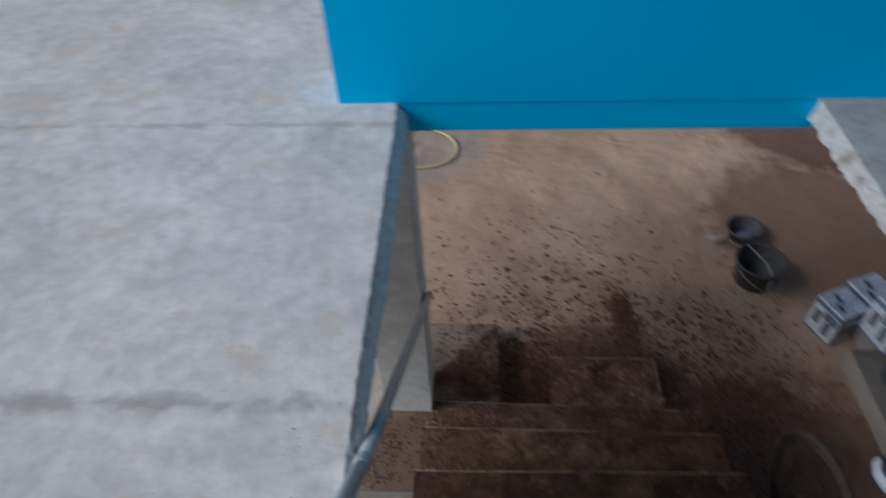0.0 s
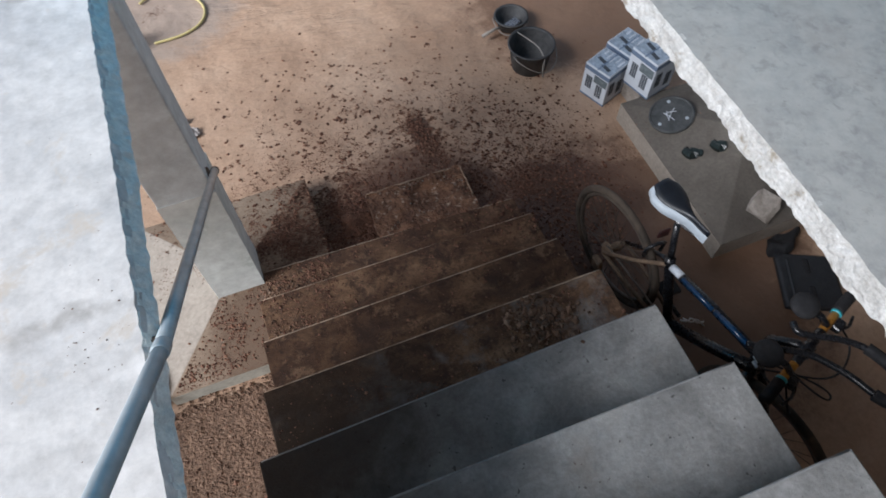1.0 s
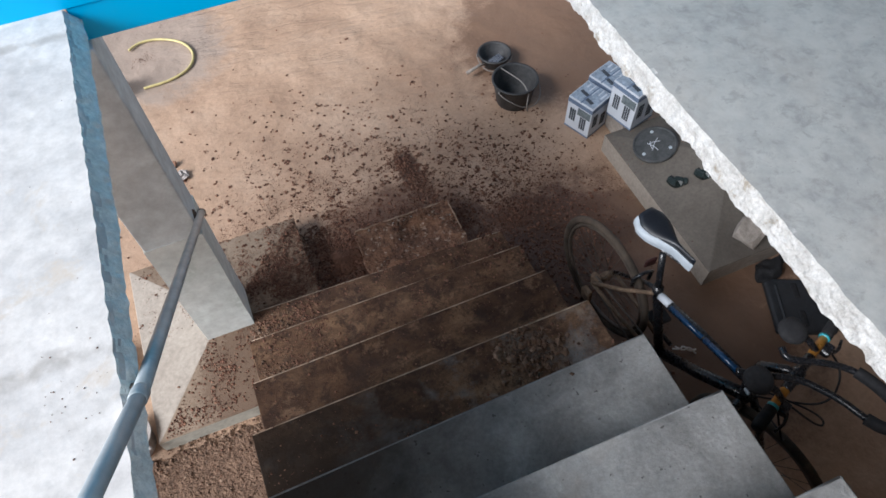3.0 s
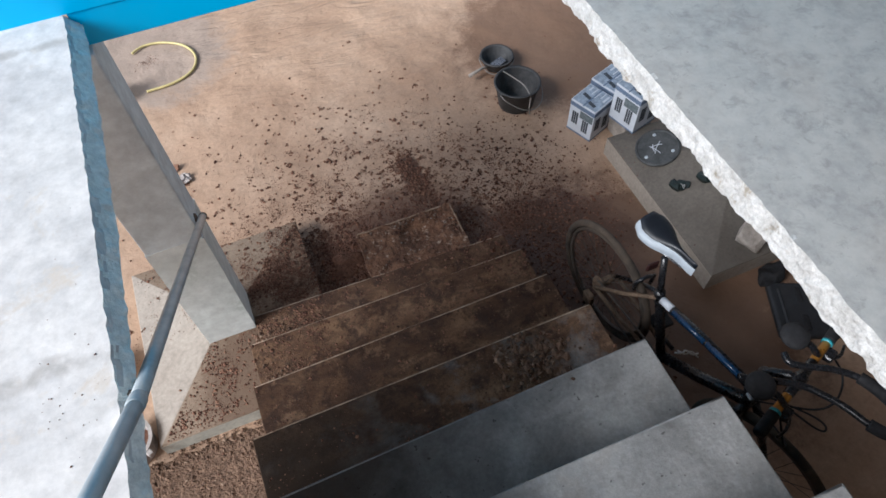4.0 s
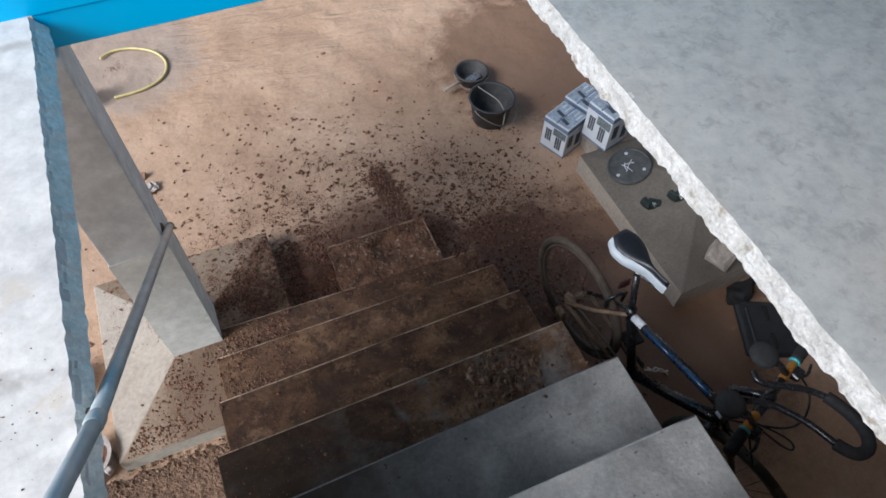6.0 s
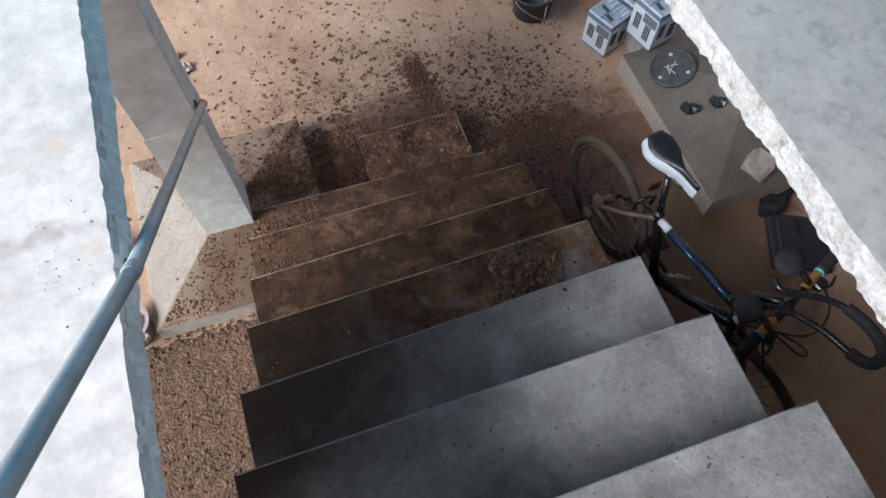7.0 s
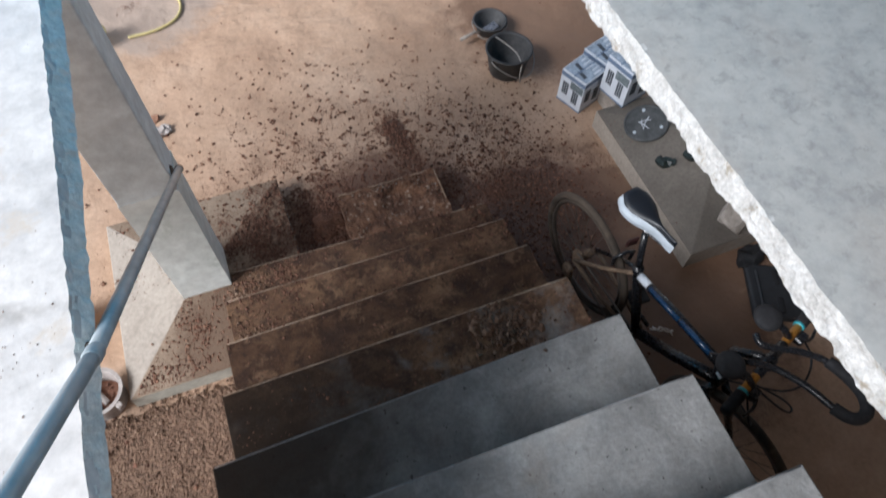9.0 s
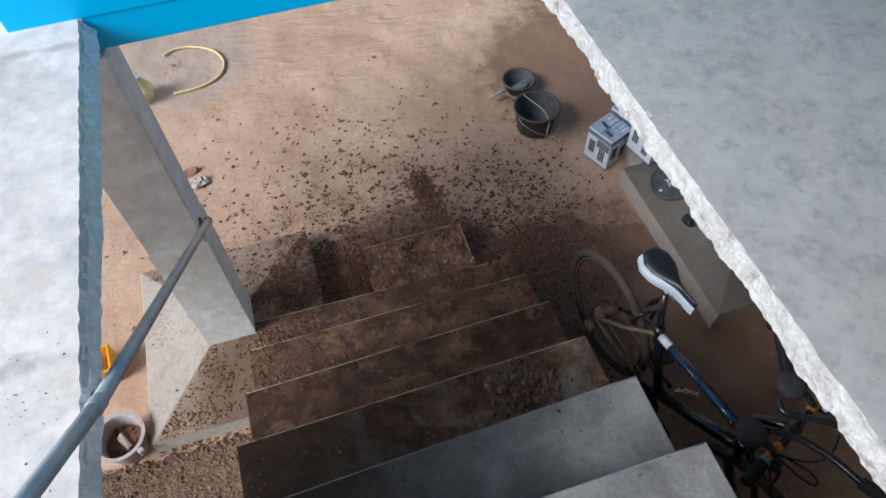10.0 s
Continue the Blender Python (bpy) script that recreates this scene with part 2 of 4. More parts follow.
nt.links.new(foot_col, b.inputs["Base Color"])
relief(nt, b, nz(nt, 40, 8, 0.7), 0.0015)
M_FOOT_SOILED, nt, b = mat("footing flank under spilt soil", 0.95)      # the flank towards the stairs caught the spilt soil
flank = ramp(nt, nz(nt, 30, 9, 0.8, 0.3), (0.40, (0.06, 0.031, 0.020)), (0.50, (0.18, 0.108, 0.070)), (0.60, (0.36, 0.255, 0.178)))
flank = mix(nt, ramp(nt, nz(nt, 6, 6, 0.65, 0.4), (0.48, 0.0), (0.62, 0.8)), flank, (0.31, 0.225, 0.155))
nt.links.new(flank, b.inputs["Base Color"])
relief(nt, b, nz(nt, 45, 8, 0.75), 0.006)
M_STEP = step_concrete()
M_CLOD, nt, b = mat("dark soil clods", 0.95)
island = nt.nodes.new("ShaderNodeNewGeometry").outputs["Random Per Island"]
nt.links.new(mix(nt, 1.0, ramp(nt, island, (0.0, (0.072, 0.031, 0.020)), (0.6, (0.165, 0.078, 0.050)), (1.0, (0.26, 0.14, 0.09))), ramp(nt, nz(nt, 90, 4, 0.7), (0.3, 0.75), (0.7, 1.15)), 'MULTIPLY'), b.inputs["Base Color"])
M_GRAVEL, nt, b = mat("reddish gravel", 0.95)
island = nt.nodes.new("ShaderNodeNewGeometry").outputs["Random Per Island"]
nt.links.new(mix(nt, 1.0, ramp(nt, island, (0.0, (0.065, 0.037, 0.024)), (0.5, (0.155, 0.092, 0.060)), (0.9, (0.20, 0.125, 0.085)), (1.0, (0.30, 0.215, 0.155))), ramp(nt, nz(nt, 90, 4, 0.7), (0.3, 0.75), (0.7, 1.15)), 'MULTIPLY'), b.inputs["Base Color"])
M_GRAVELBED = mottled("gravelly subsoil", (0.085, 0.050, 0.033), (0.27, 0.170, 0.112), 38, 130, 0.95, 0.006)
M_STEEL, nt, b = mat("galvanised pipe", 0.45, 0.25)
nt.links.new(ramp(nt, nz(nt, 14, 6, 0.6), (0.3, (0.33, 0.38, 0.405)), (0.7, (0.53, 0.58, 0.60))), b.inputs["Base Color"])
M_RUST = mottled("rusty flange", (0.06, 0.042, 0.034), (0.19, 0.13, 0.095), 30, 90, 0.8, 0.001)


# ---- mesh helpers ----
def obj(name, bm, material, smooth=False):
    me = bpy.data.meshes.new(name)
    bm.normal_update()
    bm.to_mesh(me)
    bm.free()
    me.materials.append(material)
    if smooth:
        for p in me.polygons:
            p.use_smooth = True
    return new(name, me)


def part(name, bm, material, parent, label="", smooth=False):
    """One mesh object under a thing or a part; its mesh is given in the parent's space."""
    ob = obj(name, bm, material, smooth)
    ob.parent = parent
    if label:
        ob["label"] = label
    return ob


def thing(name, m, label, category, group="", kind=""):
    ob = new(name)
    ob.empty_display_size = 0.1
    ob.matrix_world = m
    return tagged(ob, label, category, group, kind)


def box(x0, x1, y0, y1, z0, z1, bevel=0.0, bm=None, seg=1):
    bm = bm or bmesh.new()
    made = bmesh.ops.create_cube(bm, size=1.0, matrix=Matrix.Translation(((x0 + x1) / 2, (y0 + y1) / 2, (z0 + z1) / 2)) @ Matrix.Diagonal((x1 - x0, y1 - y0, z1 - z0, 1)))
    if bevel:
        edges = {e for v in made["verts"] for e in v.link_edges}
        bmesh.ops.bevel(bm, geom=list(edges), offset=bevel, segments=seg, affect='EDGES', profile=0.5)
    return bm


def uneven(bm, amount, scale=6.0, keep=lambda v: False):
    """Pushes the points about by noise, so that edges waver as hand-laid work does."""
    for v in bm.verts:
        if not keep(v.co):
            v.co += noise.noise_vector(v.co * scale) * amount
    return bm


def grid_box(x0, x1, y0, y1, z0, z1, step, bm=None):
    """A box cut into cells of about the given size, ready to be made uneven."""
    bm = bm or bmesh.new()
    n = [max(1, round((b - a) / step)) for a, b in ((x0, x1), (y0, y1), (z0, z1))]
    lo, hi = (x0, y0, z0), (x1, y1, z1)
    cache = {}

    def vert(i, j, k):
        if (i, j, k) not in cache:
            cache[i, j, k] = bm.verts.new([lo[a] + (hi[a] - lo[a]) * t / n[a] for a, t in enumerate((i, j, k))])
        return cache[i, j, k]

    for ax in range(3):
        u, w = (ax + 1) % 3, (ax + 2) % 3
        for end in (0, n[ax]):
            for i in range(n[u]):
                for j in range(n[w]):
                    quad = []
                    for di, dj in ((0, 0), (1, 0), (1, 1), (0, 1)):
                        c = [0, 0, 0]
                        c[ax], c[u], c[w] = end, i + di, j + dj
                        quad.append(vert(*c))
                    bm.faces.new(quad if end else quad[::-1])
    return bm


def tube(points, radius, seg=10, bm=None, closed=False, smoothing=0):
    """A round bar through the points; radius may be one number or one for each point."""
    bm = bm or bmesh.new()
    pts = [Vector(p) for p in points]
    for _ in range(smoothing):
        out = [] if closed else [pts[0]]
        for a, b2 in zip(pts, pts[1:] + (pts[:1] if closed else [])):
            out += [a.lerp(b2, 0.25), a.lerp(b2, 0.75)]
        pts = out if closed else out + [pts[-1]]
    n = len(pts)
    rad = radius if isinstance(radius, (list, tuple)) else [radius] * n
    if len(rad) != n:
        rad = [rad[min(len(rad) - 1, int(i * len(rad) / n))] for i in range(n)]
    side, rings = None, []
    for i, p in enumerate(pts):
        a, c = pts[(i - 1) % n if closed else max(i - 1, 0)], pts[(i + 1) % n if closed else min(i + 1, n - 1)]
        d = (c - a).normalized()
        if side is None:
            side = d.orthogonal().normalized()
        side = (side - d * side.dot(d)).normalized()
        up = d.cross(side)
        rings.append([bm.verts.new(p + (side * math.cos(2 * math.pi * k / seg) + up * math.sin(2 * math.pi * k / seg)) * rad[i]) for k in range(seg)])
    for r0, r1 in zip(rings, rings[1:] + (rings[:1] if closed else [])):
        for k in range(seg):
            bm.faces.new((r0[k], r0[(k + 1) % seg], r1[(k + 1) % seg], r1[k]))
    if not closed:
        bm.faces.new(rings[0][::-1])
        bm.faces.new(rings[-1])
    return bm


def lathe(profile, seg=24, bm=None, m=Matrix()):
    """Turns (radius, height) pairs about z."""
    bm = bm or bmesh.new()
    rings = [[bm.verts.new(m @ Vector((r * math.cos(2 * math.pi * k / seg), r * math.sin(2 * math.pi * k / seg), z))) for k in range(seg)] for r, z in profile]
    for r0, r1 in zip(rings, rings[1:]):
        for k in range(seg):
            bm.faces.new((r0[k], r0[(k + 1) % seg], r1[(k + 1) % seg], r1[k]))
    bm.faces.new(rings[0][::-1])
    bm.faces.new(rings[-1])
    return bm


def lumps(bm, spots, flat=0.7):
    """Small faceted lumps, one for each (x, y, z, radius)."""
    base = [(1, 0, 0), (-1, 0, 0), (0, 1, 0), (0, -1, 0), (0, 0, 1), (0, 0, -1)]
    faces = [(0, 2, 4), (2, 1, 4), (1, 3, 4), (3, 0, 4), (2, 0, 5), (1, 2, 5), (3, 1, 5), (0, 3, 5)]
    for x, y, z, r in spots:
        a = random.uniform(0, 6.28)
        ca, sa = math.cos(a), math.sin(a)
        vs = []
        for p in base:
            s = r * random.uniform(0.65, 1.25)
            px, py, pz = p[0] * s + random.uniform(-.3, .3) * r, p[1] * s + random.uniform(-.3, .3) * r, p[2] * s * flat
            vs.append(bm.verts.new((x + px * ca - py * sa, y + px * sa + py * ca, z + pz)))
        for f in faces:
            bm.faces.new([vs[i] for i in f])
    return bm


# ---- structure ----
SLAB_TOP, SLAB_LOW = 1.90, 1.79
OPEN_L, OPEN_R, OPEN_FAR, OPEN_NEAR = 0.025, 1.266, 0.776, -1.50

bm = bmesh.new()
bmesh.ops.create_grid(bm, x_segments=8, y_segments=8, size=400)
ground = tagged(obj("ground", bm, M_EARTH), "bare reddish-brown earth ground reaching the horizon", "ground", kind="structure")
ground.location.z = -0.012


def floor_height(x, y):
    return 0.010 * noise.noise(Vector((x * 1.3, y * 1.3, 0))) + 0.006 * noise.noise(Vector((x * 5, y * 5, 2)))


bm = bmesh.new()
bmesh.ops.create_grid(bm, x_segments=170, y_segments=170, size=0.5, matrix=Matrix.Translation((0.6, 1.5, 0)) @ Matrix.Diagonal((6.6, 6.6, 1, 1)))
for v in bm.verts:
    v.co.z = floor_height(v.co.x, v.co.y)
tagged(obj("floor", bm, M_EARTH, True), "trodden tan earth floor with dark soil stains and painted shade", "floor", kind="structure")


def slab(name, x0, x1, y0, y1, label, material):
    bm = box(x0, x1, y0, y1, SLAB_LOW, SLAB_TOP)
    return tagged(obj(name, bm, material), label, "floor slab", kind="structure")


slab("upper_floor_1", -1.70, OPEN_L - 0.05, -3.6, 1.56, "pale cement-screeded upper floor slab beside the stairwell", M_SCREED)
slab("upper_floor_2", OPEN_R + 0.070, 4.0, -3.6, OPEN_FAR, "grey trowelled upper floor slab beside the stairwell", M_SCREED_GREY)
slab("upper_floor_3", OPEN_L - 0.05, OPEN_R + 0.070, -3.6, OPEN_NEAR, "cement landing at the top of the stairs", M_SCREED_GREY)

def topped(name, bm, side, top):
    """An object whose upward faces at the slab's level carry the floor's own screed."""
    bm.normal_update()
    for f in bm.faces:
        c = f.calc_center_median()
        f.material_index = int(f.normal.z > 0.6 and c.z > SLAB_TOP - 0.012 and (c.x < 0.5 or c.x > OPEN_R - 0.010 + 0.010 * noise.noise(c * 16)))
    ob = obj(name, bm, side)
    ob.data.materials.append(top)
    return ob


# the rough borders of the opening
bm = grid_box(OPEN_L - 0.05, OPEN_L, OPEN_NEAR, OPEN_FAR, SLAB_LOW, SLAB_TOP, 0.014)
for v in bm.verts:
    if v.co.x > OPEN_L - 0.045:
        down = (SLAB_TOP - v.co.z) / (SLAB_TOP - SLAB_LOW)
        thin = 0.35 * min(1, max(0, (0.25 - v.co.y) / 0.9))      # the plaster band narrows towards the landing
        v.co.z = SLAB_TOP - down * 0.040 * (1 - thin)
        rag = 0.0030 * noise.noise(v.co * 7) + 0.0035 * noise.noise(v.co * 38) + 0.0025 * noise.noise(v.co * 90)
        if v.co.x > OPEN_L - 0.012:
            v.co.x += 1.3 * rag + down * 0.033 * (1 - thin)
            v.co.z += 0.3 * rag
        if down > 0.98:
            v.co.z += 0.006 * noise.noise(v.co * 12)
tagged(topped("trim_1", bm, M_SLAB_EDGE, M_SCREED), "rough grey plastered edge of the slab opening", "slab edge", kind="structure")

bm = grid_box(OPEN_R - 0.014, OPEN_R + 0.070, OPEN_NEAR, OPEN_FAR, SLAB_LOW + 0.043, SLAB_TOP, 0.010)
for v in bm.verts:
    top = (v.co.z - SLAB_LOW - 0.043) / (SLAB_TOP - SLAB_LOW - 0.043)
    give = max(0.0, (OPEN_R + 0.056 - v.co.x) / 0.070)      # the break dies out into the slab
    if give > 0:
        rag = (noise.noise(v.co * 6) * 0.005 + noise.noise(v.co * 21) * 0.005 + noise.noise(v.co * 55) * 0.005) * (1.0 - 0.4 * top)
        v.co.x += (1.1 * rag + 0.006 * max(0, top - 0.15)) * give
        if top > 0.98:
            v.co.z -= (0.0004 + 0.05 * abs(rag)) * (v.co.x < OPEN_R - 0.004)
        elif top < 0.02:
            v.co.z += rag * give
        elif v.co.x < OPEN_R - 0.004:
            v.co.z += 0.35 * rag
tagged(topped("trim_2", bm, M_CHIPPED, M_SCREED_GREY), "ragged chipped white edge of the broken slab opening", "slab edge", kind="structure")

# blue wall over the far edge, with the painted beam below it
bm = box(-0.151, 4.0, OPEN_FAR, OPEN_FAR + 0.15, SLAB_TOP, 4.55)
wall_north = tagged(obj("wall_north", bm, M_BLUE), "smooth bright blue painted wall above the stairwell", "wall", kind="structure")
bm = box(OPEN_L + 0.004, 4.0, OPEN_FAR + 0.003, OPEN_FAR + 0.15, 1.795, SLAB_TOP - 0.001, 0.003)
tagged(obj("beam", bm, M_BLUE), "blue painted beam under the blue wall", "beam", kind="structure")

# unseen walls and ceiling, added behind and beside the camera to shape light
bm = box(4.0, 4.15, -3.6, OPEN_FAR + 0.15, 0, SLAB_TOP + 0.4)
tagged(obj("unseen_wall_east", bm, M_WALL), "unseen cement-rendered side wall, added to shape the light", "wall", kind="structure")
bm = box(0.0, 4.15, -3.75, -3.6, 0, SLAB_LOW)
tagged(obj("unseen_wall_south", bm, M_WALL), "unseen cement-rendered back wall of the lower level, added to shape the light", "wall", kind="structure")
bm = box(-1.70, 4.15, -3.75, -3.602, SLAB_LOW + 0.002, SLAB_TOP + 0.9)
tagged(obj("parapet", bm, M_WALL), "unseen cement-rendered parapet of the upper floor, added to shape the light", "wall", kind="structure")
bm = box(-1.55, 4.15, -2.3, 1.3, 4.55, 4.7)
tagged(obj("ceiling", bm, M_WALL), "unseen cement ceiling over the upper floor, added to block skylight", "ceiling", kind="structure")

# stairs: nose y, height, left x and right x of each tread, from the floor up
STEPS = [(0.775, 0.187, 0.056, 1.345), (0.626, 0.220, 0.008, 1.381), (0.312, 0.463, 0.012, 1.341), (0.0, 0.718, 0.006, 1.329),
         (-0.298, 0.970, -0.011, 1.327), (-0.597, 1.243, -0.006, 1.300), (-0.905, 1.498, -0.01, 1.280), (-1.21, 1.755, -0.01, 1.28)]
SKEW = (-0.040, -0.016, 0.009, 0.008, 0.026, -0.006, 0.0, 0.0)      # how far the right end of each nose lies ahead of its left
stairs = thing("staircase", Matrix(), "straight cement staircase, lower steps caked with brown soil", "staircase", kind="structure")
for i, (y, z, xl, xr) in enumerate(STEPS):
    back = STEPS[i + 1][0] - 0.012 if i + 1 < len(STEPS) else OPEN_NEAR
    bm = box(xl, xr, back, y, -0.02, z, 0.004, seg=2)
    for v in bm.verts:
        v.co.z += 0.002 * noise.noise(v.co * 3)
        v.co.y += (SKEW[i] * ((v.co.x - xl) / (xr - xl) - 0.5) if v.co.y > y - 0.02 else 0) + 0.002 * noise.noise(v.co * 2 + Vector((5, 0, 0)))
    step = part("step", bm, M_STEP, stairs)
    if i < 7:
        bm = tube([(xl + 0.006 + (xr - xl - 0.012) * k / 14, y - 0.0030 + SKEW[i] * (k / 14 - 0.5) + 0.0015 * noise.noise(Vector((k, i, 0))), z - 0.0035 + 0.002 * noise.noise(Vector((xl + (xr - xl) * k / 14, y, z)) * 3)) for k in range(15)], 0.0042, 6)
        part("nosing", bm, M_NOSING if i < 4 else M_NOSING_GREY, step, "pale worn front edge", True)


def footing(name, x0, x1, y0, y1, side, top, cx0, cx1, cy0, cy1, ctop, label, material, swept=False):
    """A low square base whose top slopes up to a column."""
    root = thing(name, Matrix(), label, "column", kind="structure")
    bm = bmesh.new()
    lo = [bm.verts.new((x, y, -0.03)) for x, y in ((x0, y0), (x1, y0), (x1, y1), (x0, y1))]
    md = [bm.verts.new((v.co.x, v.co.y, side)) for v in lo]
    hi = [bm.verts.new((x, y, top)) for x, y in ((cx0, cy0), (cx1, cy0), (cx1, cy1), (cx0, cy1))]
    for a, b2 in ((lo, md), (md, hi)):
        for k in range(4):
            bm.faces.new((a[k], a[(k + 1) % 4], b2[(k + 1) % 4], b2[k]))
    bm.faces.new(hi)
    bmesh.ops.bevel(bm, geom=[e for e in bm.edges if min(v.co.z for v in e.verts) > 0.01], offset=0.004, segments=1, affect='EDGES')
    bm.normal_update()
    for f in bm.faces:
        # sides and left slope take paler colours that carry the light on them
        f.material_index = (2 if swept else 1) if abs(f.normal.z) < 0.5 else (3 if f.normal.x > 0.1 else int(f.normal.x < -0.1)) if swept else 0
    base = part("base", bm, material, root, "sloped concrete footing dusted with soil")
    base.data.materials.append(M_FOOT_LIT)
    base.data.materials.append(M_FOOT_SIDE_LIT)
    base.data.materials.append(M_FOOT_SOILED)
    part("shaft", box(cx0 + 0.005, cx1 - 0.005, cy0 + 0.005, cy1 - 0.005, top - 0.02, ctop, 0.006, seg=2), M_COLUMN, root, "smooth grey plastered shaft")
    if swept:
        part("lower_shaft", uneven(grid_box(cx0 + 0.002, cx1 - 0.002, cy0 + 0.002, cy1 - 0.002, top - 0.018, 0.925, 0.05), 0.0022, 9), M_COLUMN_LOW, root, "paler lower part of the shaft")
    return root


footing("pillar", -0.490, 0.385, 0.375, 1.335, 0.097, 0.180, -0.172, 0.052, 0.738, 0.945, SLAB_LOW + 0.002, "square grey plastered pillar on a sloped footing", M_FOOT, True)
footing("pillar", 2.20, 3.10, 0.15, 1.16, 0.13, 0.24, 2.56, 2.78, 0.56, 0.76, SLAB_LOW + 0.002, "square grey pillar on a sloped footing under the slab", M_FOOT_SHADED)

# ---- things ----
FOOT_1 = (-0.490, 0.385, 0.375, 1.335, 0.097, 0.180, -0.172, 0.052, 0.738, 0.945)
FOOT_2 = (2.20, 3.10, 0.15, 1.16, 0.13, 0.24, 2.56, 2.78, 0.56, 0.76)


def surface(x, y):
    """The height of whatever lies uppermost at a place of the lower level."""
    z = floor_height(x, y)
    for x0, x1, y0, y1, side, top, cx0, cx1, cy0, cy1 in (FOOT_1, FOOT_2):
        if x0 < x < x1 and y0 < y < y1:
            if cx0 < x < cx1 and cy0 < y < cy1:
                return None
            t = min(1.0, min(((x - x0) / (cx0 - x0) if x < cx0 else 1), ((x1 - x) / (x1 - cx1) if x > cx1 else 1), ((y - y0) / (cy0 - y0) if y < cy0 else 1), ((y1 - y) / (y1 - cy1) if y > cy1 else 1)))
            z = max(z, side + (top - side) * t)
    for i, (y1, sz, xl, xr) in enumerate(STEPS):
        y0 = STEPS[i + 1][0] if i + 1 < len(STEPS) else OPEN_NEAR
        if xl < x < xr and y0 < y < y1:
            z = max(z, sz)
    return z


# materials of the loose things
M_RUBBER = plain("black rubber", (0.009, 0.009, 0.011), 0.85)
M_TYRE = mottled("dusty tyre rubber", (0.028, 0.023, 0.019), (0.095, 0.071, 0.052), 14, 120, 0.9, 0.001)
M_BLACK = plain("black gloss paint", (0.012, 0.013, 0.016), 0.28)
M_NAVY = plain("blue stripe paint", (0.006, 0.036, 0.095), 0.3)
M_WHITE = plain("white vinyl", (0.40, 0.45, 0.50), 0.5, vary=0.08)
M_RIBBON = plain("white ribbon", (0.80, 0.79, 0.76), 0.5, vary=0.06)
M_CHROME = plain("worn chrome", (0.45, 0.45, 0.46), 0.3, 1.0)
M_GOLD = plain("gold anodised bar", (0.42, 0.20, 0.04), 0.35, 0.5, 0.15)
M_TEAL = plain("teal clamp ring", (0.05, 0.34, 0.40), 0.4)
M_SPOKE = plain("dusty steel spokes", (0.12, 0.10, 0.085), 0.6, 0.6)
M_DUSTMETAL = mottled("dirt-caked drivetrain", (0.085, 0.056, 0.036), (0.24, 0.165, 0.11), 30, 100, 0.85, 0.001)
M_CARTON = plain("white printed carton", (0.58, 0.62, 0.68), 0.6, vary=0.06)
M_PRINT = plain("slate blue print", (0.13, 0.18, 0.27), 0.6, vary=0.2)
M_PRINT_TOP = plain("pale grey blue print", (0.30, 0.36, 0.44), 0.6, vary=0.40, scale=45)
M_PRINT_DARK = plain("dark grey print", (0.05, 0.06, 0.075), 0.6)
M_PRINT_TEAL = plain("grey green print", (0.13, 0.16, 0.175), 0.6, vary=0.45, scale=45)
M_BUCKET = mottled("black bucket rubber with dried cement", (0.024, 0.025, 0.028), (0.085, 0.083, 0.083), 14, 70, 0.7, 0.001)
M_WIRE = plain("grey wire", (0.30, 0.28, 0.26), 0.6, 0.5)
M_YELLOW = plain("yellow hose plastic", (0.58, 0.49, 0.22), 0.5, vary=0.15)
M_PALE = mottled("pale grubby plastic", (0.31, 0.27, 0.25), (0.46, 0.42, 0.395), 12, 60, 0.6, 0.0005)
M_ORANGE = plain("orange yellow plastic", (0.75, 0.36, 0.02), 0.45, vary=0.1)
M_BAG = mottled("yellowish bag film", (0.45, 0.42, 0.14), (0.62, 0.60, 0.30), 14, 60, 0.45, 0.001)
M_BAG.node_tree.nodes["Principled BSDF"].inputs["Alpha"].default_value = 0.6      # thin film
M_GREYPLASTIC = plain("dark grey plastic", (0.020, 0.022, 0.026), 0.55)
M_GREENFILM = plain("dark green plastic film", (0.010, 0.018, 0.017), 0.4)
M_LID = mottled("dark grey lid", (0.030, 0.033, 0.036), (0.085, 0.09, 0.092), 16, 80, 0.65, 0.0005)
M_CHUNK = mottled("broken concrete", (0.27, 0.235, 0.205), (0.42, 0.375, 0.335), 10, 60, 0.95, 0.004)
M_MOUND = mottled("brown clay", (0.10, 0.045, 0.027), (0.19, 0.095, 0.058), 22, 90, 0.95, 0.006)
M_RUBBLE = mottled("soiled rubble slab", (0.085, 0.040, 0.025), (0.34, 0.18, 0.105), 13, 80, 0.95, 0.010, ((0.50, 0.38, 0.29), 34, 0.57))

# handrail: a long pipe down to the pillar, with a sleeve where it is welded to the slab
RAIL_END, RAIL_MID, RAIL_TOP = Vector((0.070, 0.83, 0.940)), Vector((0.060, -0.364, 1.913)), Vector((-0.002, -1.30, 2.735))
rail = thing("handrail", Matrix(), "galvanised steel pipe handrail running down beside the stairs", "handrail")
part("lower_pipe", tube([RAIL_END.lerp(RAIL_MID, k / 6) for k in range(7)], 0.0142, 16), M_STEEL, rail, smooth=True)
part("upper_pipe", tube([RAIL_MID.lerp(RAIL_TOP, k / 6) for k in range(7)], 0.0140, 16), M_STEEL, rail, smooth=True)
